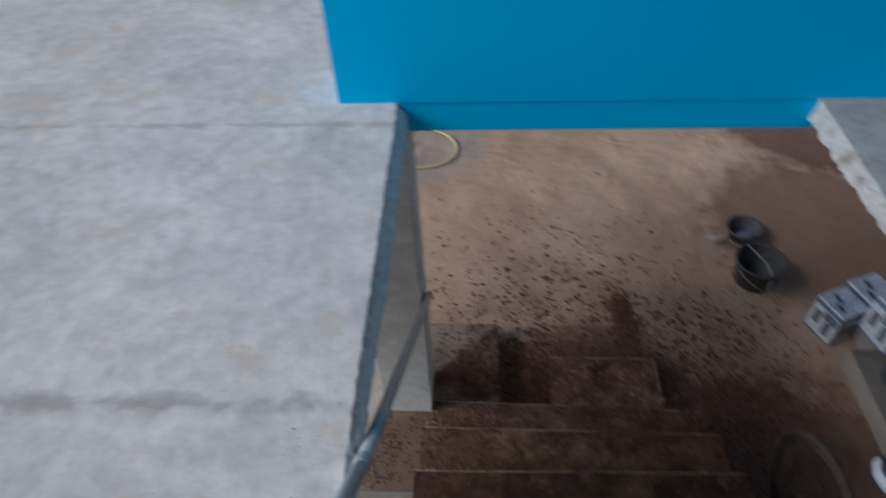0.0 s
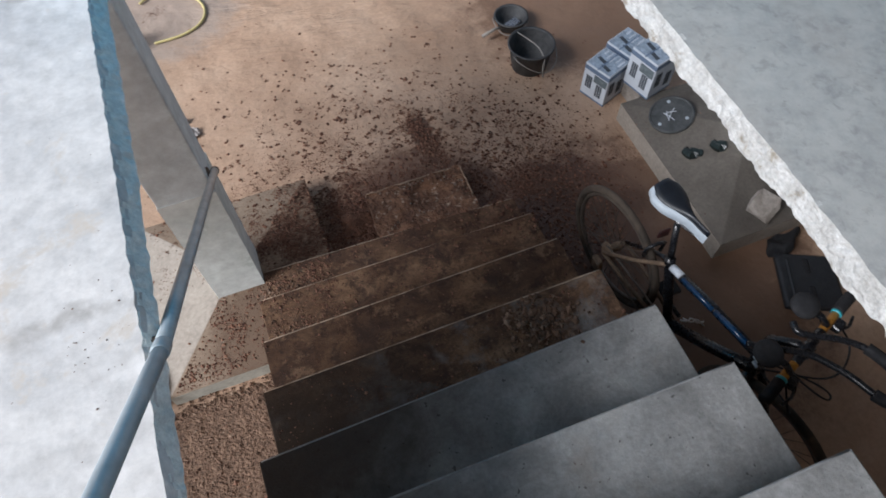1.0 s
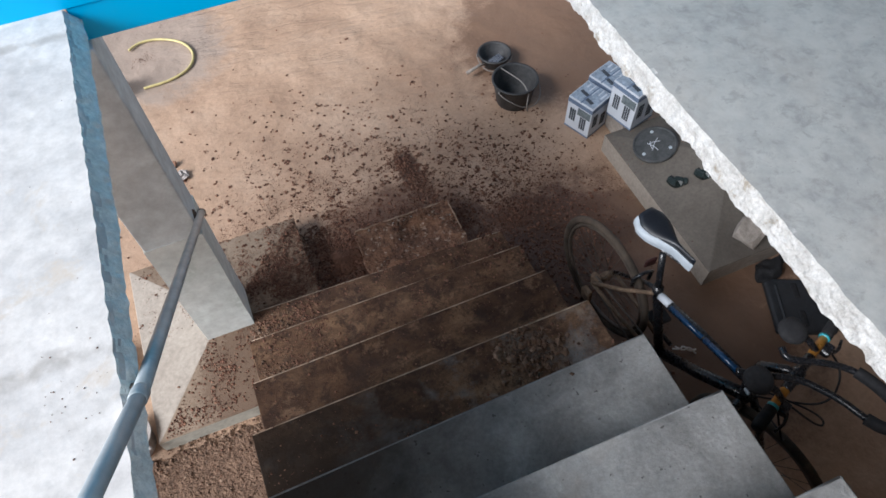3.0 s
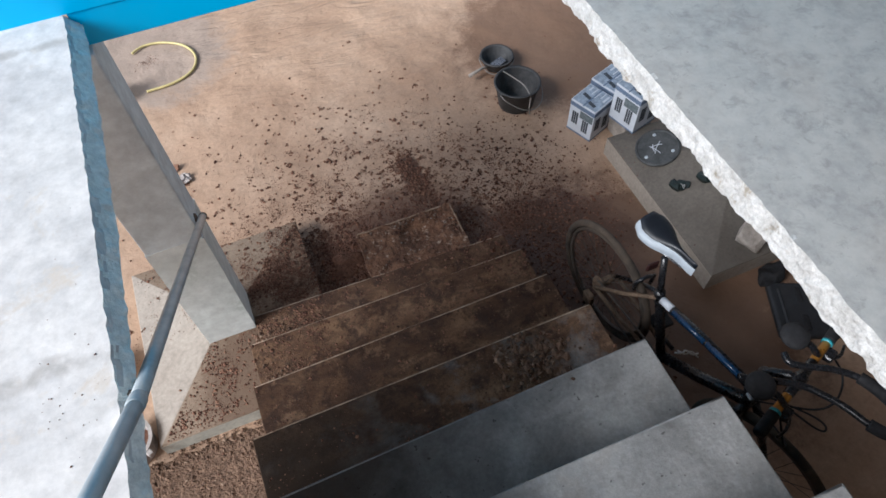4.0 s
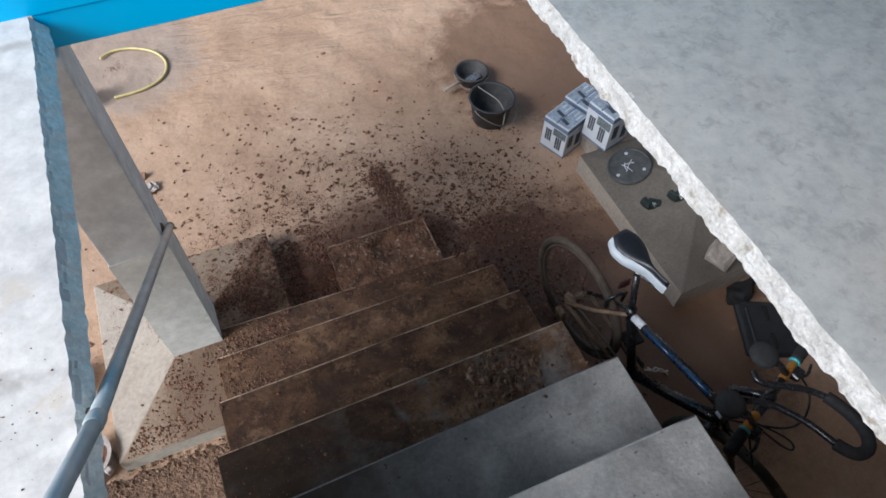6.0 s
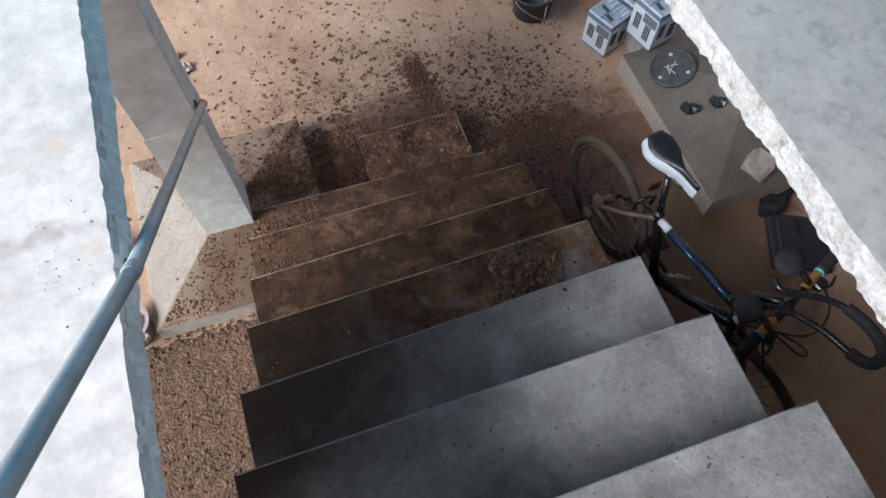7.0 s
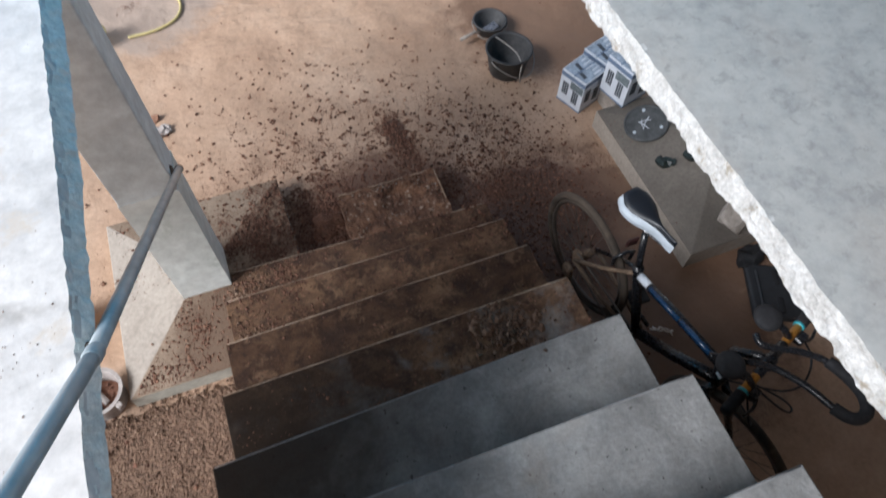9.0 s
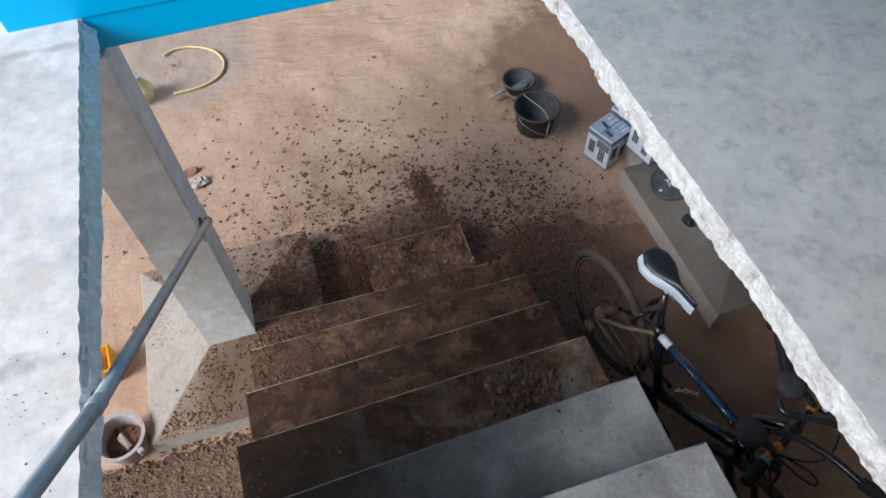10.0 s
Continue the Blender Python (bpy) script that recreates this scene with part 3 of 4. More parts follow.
part("sleeve", tube([RAIL_MID.lerp(RAIL_END, 0.012), RAIL_MID.lerp(RAIL_END, 0.008), RAIL_MID.lerp(RAIL_TOP, 0.012), RAIL_MID.lerp(RAIL_TOP, 0.016)], [0.0146, 0.0160, 0.0160, 0.0144], 16), M_STEEL, rail, smooth=True)
part("bracket", tube([RAIL_MID + Vector((0.0, 0.03, -0.03)), Vector((0.028, -0.325, 1.868)), Vector((0.015, -0.325, 1.866))], [0.012, 0.014, 0.016], 8), M_RUST, rail, "dark weld lug set in the slab edge", True)
part("end_cap", tube([RAIL_END + (RAIL_END - RAIL_MID).normalized() * d for d in (-0.012, 0.0, 0.004)], [0.0160, 0.0160, 0.012], 16), M_RUST, rail, "rusty open pipe end", True)
part("grout", uneven(box(0.042, 0.058, 0.77, 0.815, 0.955, 0.995, 0.005), 0.005, 30), M_RUST, rail, "dark grout where the pipe meets the pillar")


# ---- bicycle ----
def wheel(name, hub, axle, radius, parent):
    """A wheel about its axle direction, with tyre, rim, hub and spokes as parts of it."""
    turn = Vector(axle).to_track_quat("Z", "Y").to_matrix()
    ring = lambda r, off=0.0, n=40: [Vector(hub) + turn @ Vector((r * math.cos(2 * math.pi * k / n), r * math.sin(2 * math.pi * k / n), off)) for k in range(n)]
    tyre = part(name, tube(ring(radius - 0.0175), 0.0175, 10, closed=True), M_TYRE, parent, "dusty black tyre", True)
    part("rim", tube(ring(radius - 0.044), 0.010, 6, closed=True), M_SPOKE, tyre, smooth=True)
    bm = bmesh.new()
    for k in range(28):
        a = 2 * math.pi * k / 28
        side = 0.028 if k % 2 else -0.028
        start = a + (0.9 if k % 4 < 2 else -0.9)
        tube([Vector(hub) + turn @ Vector((0.022 * math.cos(start), 0.022 * math.sin(start), side)), Vector(hub) + turn @ Vector(((radius - 0.055) * math.cos(a), (radius - 0.055) * math.sin(a), 0))], 0.0014, 4, bm)
    part("spokes", bm, M_SPOKE, tyre)
    part("hub", tube([Vector(hub) - Vector(axle) * 0.055, Vector(hub) - Vector(axle) * 0.03, Vector(hub) + Vector(axle) * 0.03, Vector(hub) + Vector(axle) * 0.055], [0.008, 0.021, 0.021, 0.008], 12), M_DUSTMETAL, tyre, smooth=True)
    return tyre


bike = thing("bicycle", Matrix(), "dark blue and black mountain bike standing beside the stairs", "bicycle")
LEFT = Vector((1.0, 0.087, 0.0)).normalized()
REAR, FRONT = Vector((1.622, 0.250, 0.310)), Vector((1.722, -0.715, 0.316))
SEAT, BB = Vector((1.648, -0.030, 0.610)), Vector((1.655, -0.165, 0.300))
HEAD_T, HEAD_B = Vector((1.683, -0.498, 0.735)), Vector((1.694, -0.535, 0.610))
wheel("rear_wheel", REAR, LEFT, 0.310, bike)
STEER = Vector((0.975, 0.22, 0.0)).normalized()
wheel("front_wheel", FRONT, STEER, 0.316, bike)
part("top_tube", tube([SEAT + Vector((0, -0.01, -0.01)), SEAT.lerp(HEAD_T, 0.5) + Vector((0, 0, -0.008)), HEAD_T + Vector((0, 0, -0.02))], 0.0195, 12), M_BLACK, bike, "gloss black tube with a blue stripe", True)
part("decal", tube([SEAT.lerp(HEAD_T, 0.05) + Vector((-0.004, 0, -0.002)), SEAT.lerp(HEAD_T, 0.17) + Vector((-0.004, 0, -0.003))], 0.0175, 12), M_CARTON, bike, "white decal band on the top tube", True)
for f0, f1 in ((0.20, 0.56), (0.58, 0.95)):
    part("stripe", tube([SEAT.lerp(HEAD_T, f0) + Vector((-0.010, 0, -0.002)), SEAT.lerp(HEAD_T, f1) + Vector((-0.010, 0, -0.004))], 0.0118, 10), M_NAVY, bike, "blue stripe along the top tube", True)
part("down_tube", tube([BB, BB.lerp(HEAD_B, 0.5), HEAD_B + Vector((0, 0, 0.02))], 0.025, 12), M_BLACK, bike, smooth=True)
part("seat_tube", tube([BB, SEAT, SEAT + Vector((-0.001, 0.012, 0.03))], 0.020, 12), M_BLACK, bike, smooth=True)
for side in (-1, 1):
    part("chain_stay", tube([BB + LEFT * 0.03 * side, BB.lerp(REAR, 0.5) + LEFT * 0.052 * side, REAR + LEFT * 0.062 * side], 0.0095, 8), M_DUSTMETAL, bike, "chain stay caked with dirt", True)
    part("seat_stay", tube([SEAT + LEFT * 0.014 * side, SEAT.lerp(REAR, 0.45) + LEFT * 0.05 * side, REAR + LEFT * 0.062 * side], 0.0095, 8), M_DUSTMETAL if side < 0 else M_BLACK, bike, "dusty seat stay" if side < 0 else "", True)
    part("fork_leg", tube([HEAD_B + STEER * 0.05 * side + Vector((0, 0, -0.02)), HEAD_B.lerp(FRONT, 0.5) + STEER * 0.055 * side, FRONT + STEER * 0.055 * side], [0.016, 0.016, 0.012], 10), M_BLACK, bike, smooth=True)
part("fork_crown", tube([HEAD_B - STEER * 0.062 + Vector((0, 0, -0.02)), HEAD_B + STEER * 0.062 + Vector((0, 0, -0.02))], 0.02, 10), M_BLACK, bike, smooth=True)
part("head_tube", tube([HEAD_B + Vector((0, 0, -0.01)), HEAD_T + Vector((0, 0, 0.02))], 0.021, 12), M_BLACK, bike, smooth=True)
post = part("seat_post", tube([SEAT, Vector((1.643, 0.022, 0.825))], 0.0135, 12), M_BLACK, bike, smooth=True)
part("seat_clamp", tube([SEAT + Vector((0, 0, -0.005)), SEAT + Vector((-0.001, 0.006, 0.028))], 0.0225, 12), M_BLACK, post, smooth=True)
part("reflector", box(1.612, 1.668, 0.050, 0.062, 0.690, 0.740, 0.006), plain("red reflector", (0.035, 0.012, 0.012), 0.5), post, "dull red reflector")


def saddle_shell(scale, z0, z1, side_only=0):
    """A saddle seen from above: broad rounded back, narrow long nose; domed between z0 and z1."""
    bm, rows = bmesh.new(), []
    for i in range(17):
        t = i / 16
        half = 0.064 * math.sin(math.pi / 2 * min(1, (t + 0.05) / 0.22)) ** 0.7 if t < 0.25 else 0.015 + 0.049 * (0.5 + 0.5 * math.cos(math.pi * min(1, (t - 0.25) / 0.50))) - 0.006 * t
        half = max(0.009, half if i else 0.042) * scale
        if i == 16:
            half *= 0.55
        y = 0.132 - 0.272 * t * (0.98 + 0.02 * scale) * (1 if scale <= 1 else 1.02)
        rise = 0.012 * (2 * t - 1) ** 2
        row = []
        for j in range(11):
            u = 2 * j / 10 - 1
            row.append(bm.verts.new((half * math.sin(u * math.pi / 2), y, z0 + rise + (z1 - z0) * math.cos(u * math.pi / 2) ** 0.7 * (0.8 + 0.2 * math.sin(math.pi * t)))))
        rows.append(row)
    for r0, r1 in zip(rows, rows[1:]):
        for j in range(side_only or 10):
            bm.faces.new((r0[j], r0[j + 1], r1[j + 1], r1[j]))
    low = [[bm.verts.new((v.co.x * 0.9, v.co.y, z0 - 0.012)) for v in (r[0], r[-1])] for r in rows]
    for i in range(16):
        bm.faces.new((rows[i][0], rows[i + 1][0], low[i + 1][0], low[i][0]))
        if not side_only:
            bm.faces.new((rows[i + 1][10], rows[i][10], low[i][1], low[i + 1][1]))
            bm.faces.new((low[i][0], low[i + 1][0], low[i + 1][1], low[i][1]))
    if side_only:
        bmesh.ops.delete(bm, geom=[v for v in bm.verts if not v.link_faces], context='VERTS')
        return bm
    for r, l in ((rows[0], low[0]), (rows[16], low[16])):
        bm.faces.new([*r, l[1], l[0]])
    bmesh.ops.recalc_face_normals(bm, faces=bm.faces)
    return bm


seat_pose = pose(1.666, 0.056, 0.845, 2, 0, 9)
M_VINYL = plain("black blue vinyl", (0.008, 0.011, 0.017), 0.45)
saddle = saddle_shell(0.985, 0.0, 0.03)
saddle.transform(seat_pose)
saddle = part("saddle", saddle, M_VINYL, bike, "black saddle with a white side", True)
top = saddle_shell(0.95, 0.008, 0.041)
top.transform(Matrix.Translation((0.010, 0.0, 0.0)))
top.transform(seat_pose)
part("saddle_top", top, M_VINYL, saddle, "black padded top", True)
skirt = saddle_shell(1.03, 0.0, 0.031, 3)
skirt.transform(seat_pose)
part("side_panel", skirt, M_WHITE, saddle, "white vinyl side panel", True)
for side in (-1, 1):
    part("saddle_rail", tube([seat_pose @ Vector((0.02 * side, 0.09, -0.012)), seat_pose @ Vector((0.022 * side, 0.02, -0.03)), seat_pose @ Vector((0.012 * side, -0.10, -0.008))], 0.004, 6), M_CHROME, saddle, smooth=True)

# cranks, chain and the dirty rear cluster
crank = part("chainring", lathe([(0.012, -0.004), (0.070, -0.003), (0.074, 0.0), (0.070, 0.003), (0.012, 0.004)], 36, m=Matrix.Translation(BB - LEFT * 0.05) @ LEFT.to_track_quat("Z", "Y").to_matrix().to_4x4()), M_BLACK, bike)
for side, dy in ((1, 0.155), (-1, -0.155)):
    end = BB + LEFT * 0.075 * side + Vector((0, dy, -0.05 * side))
    part("crank_arm", tube([BB + LEFT * 0.065 * side, end], 0.010, 8), M_BLACK, crank, smooth=True)
    part("pedal", box(end.x - 0.01 + 0.04 * side - 0.04, end.x + 0.01 + 0.04 * side + 0.04, end.y - 0.04, end.y + 0.04, end.z - 0.011, end.z + 0.011, 0.006), M_RUBBER, crank)
part("chain", tube([BB - LEFT * 0.05 + Vector((0, 0, 0.085)), REAR - LEFT * 0.045 + Vector((0, 0, 0.04)), REAR - LEFT * 0.045 + Vector((0, 0.04, 0)), REAR - LEFT * 0.045 + Vector((0, 0, -0.04)), BB - LEFT * 0.05 + Vector((0, 0, -0.085))], 0.005, 6), M_SPOKE, bike)
part("sprocket", lathe([(0.02, -0.012), (0.043, -0.008), (0.036, 0.004), (0.026, 0.014), (0.01, 0.016)], 22, m=Matrix.Translation(REAR - LEFT * 0.04) @ (-LEFT).to_track_quat("Z", "Y").to_matrix().to_4x4()), M_DUSTMETAL, bike)
part("derailleur", uneven(box(REAR.x - 0.105, REAR.x - 0.070, REAR.y - 0.05, REAR.y + 0.01, REAR.z - 0.10, REAR.z - 0.02, 0.008), 0.01, 20), M_DUSTMETAL, bike)
part("brake_caliper", tube([SEAT + Vector((-0.04, 0.10, -0.08)), SEAT + Vector((-0.045, 0.10, -0.02)), SEAT + Vector((0, 0.095, 0.005)), SEAT + Vector((0.045, 0.10, -0.02)), SEAT + Vector((0.04, 0.10, -0.08))], 0.008, 8), M_BLACK, bike, smooth=True)

# handlebar, aero loop and pads
BAR_L, BAR_R = Vector((1.520, -0.677, 0.868)), Vector((2.018, -0.471, 0.872))
bar = lambda f, dz=0.0: BAR_L.lerp(BAR_R, f) + Vector((0, 0, dz))
AHEAD = Vector((0.382, -0.924, 0.0))
part("stem", tube([HEAD_T + Vector((0, 0, 0.01)), HEAD_T + Vector((0.004, -0.002, 0.10)), bar(0.46) - AHEAD * 0.03, bar(0.46)], 0.0165, 10), M_BLACK, bike, smooth=True)
hb = part("handlebar", tube([bar(0.02), bar(0.35), bar(0.65), bar(0.98)], 0.0155, 12), M_GOLD, bike, "gold anodised handlebar", True)
part("bar_clamp", tube([bar(0.33), bar(0.34), bar(0.41), bar(0.42), bar(0.50), bar(0.51), bar(0.63), bar(0.64)], [0.0160, 0.0175, 0.0175, 0.024, 0.024, 0.0175, 0.0175, 0.0160], 12), M_BLACK, hb, smooth=True)
for f0, f1, ring_f in ((0.0, 0.17, 0.185), (1.0, 0.83, 0.815)):
    part("grip", tube([bar(f0), bar(f0 + (f1 - f0) * 0.1), bar(f0 + (f1 - f0) * 0.9), bar(f1)], [0.018, 0.0215, 0.0205, 0.0215], 12), M_RUBBER, hb, "black rubber grip", True)
    part("clamp_ring", tube([bar(ring_f - 0.010), bar(ring_f + 0.010)], 0.0195, 12), M_TEAL, hb, "teal clamp ring", True)
    inner = ring_f + (0.05 if f0 == 0 else -0.05)
    lever = part("brake_lever", tube([bar(inner), bar(inner) + AHEAD * 0.035 + Vector((0, 0, -0.015)), bar(ring_f) + AHEAD * 0.060 + Vector((0, 0, -0.025)), bar((f0 + f1) / 2) + AHEAD * 0.050 + Vector((0, 0, -0.03))], [0.012, 0.012, 0.006, 0.005], 8, smoothing=1), M_BLACK, hb, smooth=True)
    part("lever_body", uneven(box(-0.024, 0.024, -0.018, 0.018, -0.016, 0.016, 0.006), 0.004, 40), M_BLACK, lever).matrix_local = Matrix.Translation(bar(inner) + AHEAD * 0.028 + Vector((0, 0, -0.014))) @ pose(0, 0, 0, 0, 0, 22)
LOOP = [(1.560, -0.500), (1.620, -0.540), (1.725, -0.598), (1.770, -0.665), (1.798, -0.716), (1.820, -0.79), (1.845, -0.838), (1.880, -0.850), (1.914, -0.838), (1.936, -0.800), (1.939, -0.762), (1.930, -0.705), (1.910, -0.655), (1.870, -0.610), (1.823, -0.579), (1.762, -0.545), (1.737, -0.522), (1.748, -0.490)]
loop_pts = [(x, y, 0.905 + 0.02 * max(0, (-0.60 - y) / 0.25)) for x, y in LOOP]
aero = part("aero_bar", tube(loop_pts, 0.0118, 12, smoothing=2), M_BLACK, bike, "black looped bar clamped on the handlebar", True)
part("foam_grip", tube(loop_pts[5:13], 0.0205, 12, smoothing=2), M_RUBBER, aero, "black foam grip", True)
for x, y in ((1.586, -0.560), (1.798, -0.462)):
    pad = part("arm_pad", lathe([(0.028, -0.012), (0.042, -0.010), (0.048, 0.002), (0.042, 0.012), (0.020, 0.016)], 24), M_RUBBER, aero, "round black arm pad", True)
    pad.matrix_local = pose(x, y, 0.938, 6, -8, 0)
    part("pad_bracket", tube([(x + 0.02, y - 0.02, 0.932), (x + 0.05, y - 0.045, 0.905), (x + 0.062, y - 0.075, 0.880)], 0.012, 8), M_BLACK, aero, smooth=True)
CABLES = (((1.66, -0.63, 0.86), (1.73, -0.76, 0.83), (1.80, -0.72, 0.78), (1.72, -0.57, 0.72), (1.695, -0.52, 0.68)),
          ((1.92, -0.53, 0.86), (1.93, -0.63, 0.83), (1.84, -0.70, 0.77), (1.74, -0.60, 0.70), (1.70, -0.54, 0.64)),
          ((1.62, -0.66, 0.86), (1.60, -0.74, 0.80), (1.66, -0.72, 0.74), (1.69, -0.56, 0.66)))
for pts in CABLES:
    part("cable", tube(pts, 0.0036, 6, smoothing=3), M_RUBBER, bike, smooth=True)
for f in (0.30, 0.55):
    p = HEAD_T.lerp(HEAD_B, f) + Vector((-0.022, -0.012, 0.03))
    part("badge", box(p.x - 0.004, p.x + 0.002, p.y - 0.016, p.y + 0.010, p.z - 0.008, p.z + 0.008, 0.001), M_WHITE, bike, "small white badge")


# ---- cartons, lid and oddments on and beside the far footing ----
def carton(name, m, w, d, h, label):
    """A printed tile carton: body, blue lid band, barred panels on the sides, printed shapes on top."""
    root = thing(name, m, label, "box", "tile cartons")
    body = part("body", box(-w / 2, w / 2, -d / 2, d / 2, 0, h, 0.003, seg=2), M_CARTON, root)
    part("band", box(-w / 2 - 0.001, w / 2 + 0.001, -d / 2 - 0.001, d / 2 + 0.001, h - 0.042, h - 0.010, 0.002), M_PRINT, body, "slate blue printed band")
    part("foot_band", box(-w / 2 - 0.001, w / 2 + 0.001, -d / 2 - 0.001, d / 2 + 0.001, 0.0, 0.012, 0.001), M_PRINT, body, "slate blue line along the bottom")
    for face in range(4):
        turn = pose(0, 0, 0, 0, 0, 90 * face)
        half, span = ((d, w) if face % 2 == 0 else (w, d))
        for u, v0, v1 in ((-0.24, 0.30, 0.68), (0.20, 0.18, 0.56)):
            for k in range(3):
                x = span * u + (k - 1) * 0.015
                bm = box(x - 0.0055, x + 0.0055, -half / 2 - 0.0018, -half / 2 + 0.001, h * v0, h * v1)
                bm.transform(turn)
                part("printed_bar", bm, M_PRINT_DARK, body)
        bm = box(-span * 0.06 if face % 2 else span * 0.02, span * 0.46, -half / 2 - 0.0016, -half / 2 + 0.001, h * 0.58, h * 0.80)
        bm.transform(turn)
        if face % 2:
            part("printed_scene", bm, M_PRINT_TEAL, body)
        else:
            bm.free()
    part("top_print", box(-w * 0.47, w * 0.47, -d * 0.47, d * 0.47, h - 0.001, h + 0.0006), M_PRINT_TOP, body, "grey blue printed top")
    for k in range(5):
        part("printed_bar", box(w * (0.06, 0.14, 0.02, 0.10, 0.2)[k], w * (0.40, 0.44, 0.36, 0.44, 0.42)[k], -d * 0.40 + k * d * 0.17, -d * 0.40 + k * d * 0.17 + (0.012, 0.007, 0.014, 0.008, 0.012)[k], h - 0.001, h + 0.0014), M_CARTON, body)
    for x0, y0 in ((-0.36, -0.30), (-0.16, 0.02)):
        bm = box(0, w * 0.13, 0, d * 0.36, h - 0.001, h + 0.0012)
        bm.transform(pose(w * x0, d * y0, 0, 0, 0, -12))
        part("printed_panel", bm, M_PRINT_DARK, body)
    part("tape", box(-w / 2 - 0.0012, w / 2 + 0.0012, -0.004, 0.004, h - 0.002, h + 0.0016), M_PRINT, body)
    return root


carton("tile_carton", pose(2.215, 1.385, 0.0, 0, 0, 22), 0.175, 0.175, 0.235, "white and slate blue printed carton on the earth floor")
carton("tile_carton", pose(2.400, 1.235, 0.14, 0, 0, 16), 0.185, 0.185, 0.255, "white and slate blue printed carton beside the footing")
carton("tile_carton", pose(2.410, 1.480, 0.0, 0, 0, 20), 0.185, 0.185, 0.235, "white printed carton standing behind two others")
part("twine", tube([(2.12, 1.44, 0.22), (2.14, 1.50, 0.30), (2.24, 1.50, 0.33), (2.32, 1.46, 0.26)], 0.003, 6, smoothing=2), M_WIRE, bpy.data.objects["tile_carton"], "loop of thin wire")
flap = box(-0.07, 0.03, -0.045, 0.045, 0, 0.004, 0.001)
flap.transform(pose(2.375, 1.27, 0.402, 9, -6, 30))
part("flap", flap, M_CARTON, bpy.data.objects["tile_carton.001"], "loose white card flap")
bm = box(2.32, 2.50, 1.165, 1.33, 0.0, 0.138, 0.006)
tagged(obj("concrete_block", uneven(bm, 0.006, 12), M_CHUNK), "rough grey concrete block under a printed carton", "block")


def on_slope(x, y, lift=0.0):
    """The pose of a thing lying on the uppermost surface at a place, tilted with it."""
    dx = (surface(x + 0.02, y) - surface(x - 0.02, y)) / 0.04
    dy = (surface(x, y + 0.02) - surface(x, y - 0.02)) / 0.04
    n = Vector((-dx, -dy, 1)).normalized()
    return Matrix.Translation((x, y, surface(x, y) + lift)) @ n.to_track_quat("Z", "Y").to_matrix().to_4x4()


lid = thing("round_plate", on_slope(2.375, 0.935, 0.002), "round dark grey plate with pale scratches on the footing", "plate")
part("disc", lathe([(0.112, 0.0), (0.120, 0.004), (0.120, 0.014), (0.112, 0.018), (0.106, 0.013), (0.03, 0.013), (0.005, 0.013)], 40), M_LID, lid, smooth=False)
for a in (40, 160, 285):
    part("pale_stud", lathe([(0.010, 0.012), (0.009, 0.016), (0.005, 0.017)], 12, m=Matrix.Translation((0.085 * math.cos(radians(a)), 0.085 * math.sin(radians(a)), 0))), M_WHITE, lid, "pale round stud")
for a, l, o in ((20, 0.075, -0.02), (75, 0.06, 0.012), (130, 0.085, 0.0), (160, 0.05, 0.02)):
    d, n = Vector((math.cos(radians(a)), math.sin(radians(a)), 0)), Vector((-math.sin(radians(a)), math.cos(radians(a)), 0))
    part("scratch", tube([d * -l / 2 + n * o + Vector((0, 0, 0.0135)), n * (o + 0.006) + Vector((0, 0, 0.0135)), d * l / 2 + n * o + Vector((0, 0, 0.0135))], 0.0018, 5, smoothing=1), M_CARTON, lid, "pale scribbled scratch")

for x, y, r in ((2.335, 0.675, 0.035), (2.365, 0.655, 0.022), (2.468, 0.640, 0.034)):
    cap = thing("plastic_scrap", on_slope(x, y, 0.001), "crumpled dark green plastic scrap lying on the footing", "scrap", "plastic scraps")
    bm = lathe([(r, 0.0), (r * 1.15, r * 0.25), (r * 0.9, r * 0.55), (r * 0.3, r * 0.7)], 14)
    part("shell", uneven(bm, r * 0.6, 34), M_GREENFILM, cap)
    part("tag", uneven(box(-r * 1.3, -r * 0.5, -r * 0.3, r * 0.4, 0.001, 0.008, 0.002), r * 0.2, 60), M_RUBBER, cap)

bm = bmesh.new()
bmesh.ops.create_icosphere(bm, subdivisions=2, radius=0.5)
bm.transform(Matrix.Diagonal((0.19, 0.17, 0.12, 1)))
bm = uneven(bm, 0.045, 9)
for v in bm.verts:       # split faces leave flat sides
    v.co = Vector((max(-0.075, min(0.07, v.co.x)), max(-0.065, min(0.07, v.co.y)), max(-0.05, min(0.045 + 0.3 * v.co.x, v.co.z))))
chunk = tagged(obj("concrete_chunk", bm, M_CHUNK), "pale broken piece of concrete resting on the footing", "rubble")
chunk.matrix_world = on_slope(2.475, 0.235, 0.045) @ pose(0, 0, 0, 0, 0, 35)

tray = thing("rubber_mat", pose(2.545, -0.150, 0.004, 1, 1, 66), "dark grey moulded rubber mat with two slots on the floor", "mat")
bm = box(-0.15, 0.15, -0.15, 0.14, 0, 0.045, 0.018, seg=3)
part("shell", uneven(bm, 0.012, 8), M_GREYPLASTIC, tray)
for x in (-0.078, 0.078):
    part("slot", box(x - 0.045, x + 0.045, -0.018, 0.018, 0.030, 0.052, 0.010, seg=2), M_RUBBER, tray, "black oval slot")
part("rib", box(-0.11, 0.11, 0.085, 0.10, 0.035, 0.056, 0.005), M_GREYPLASTIC, tray)
bm = bmesh.new()
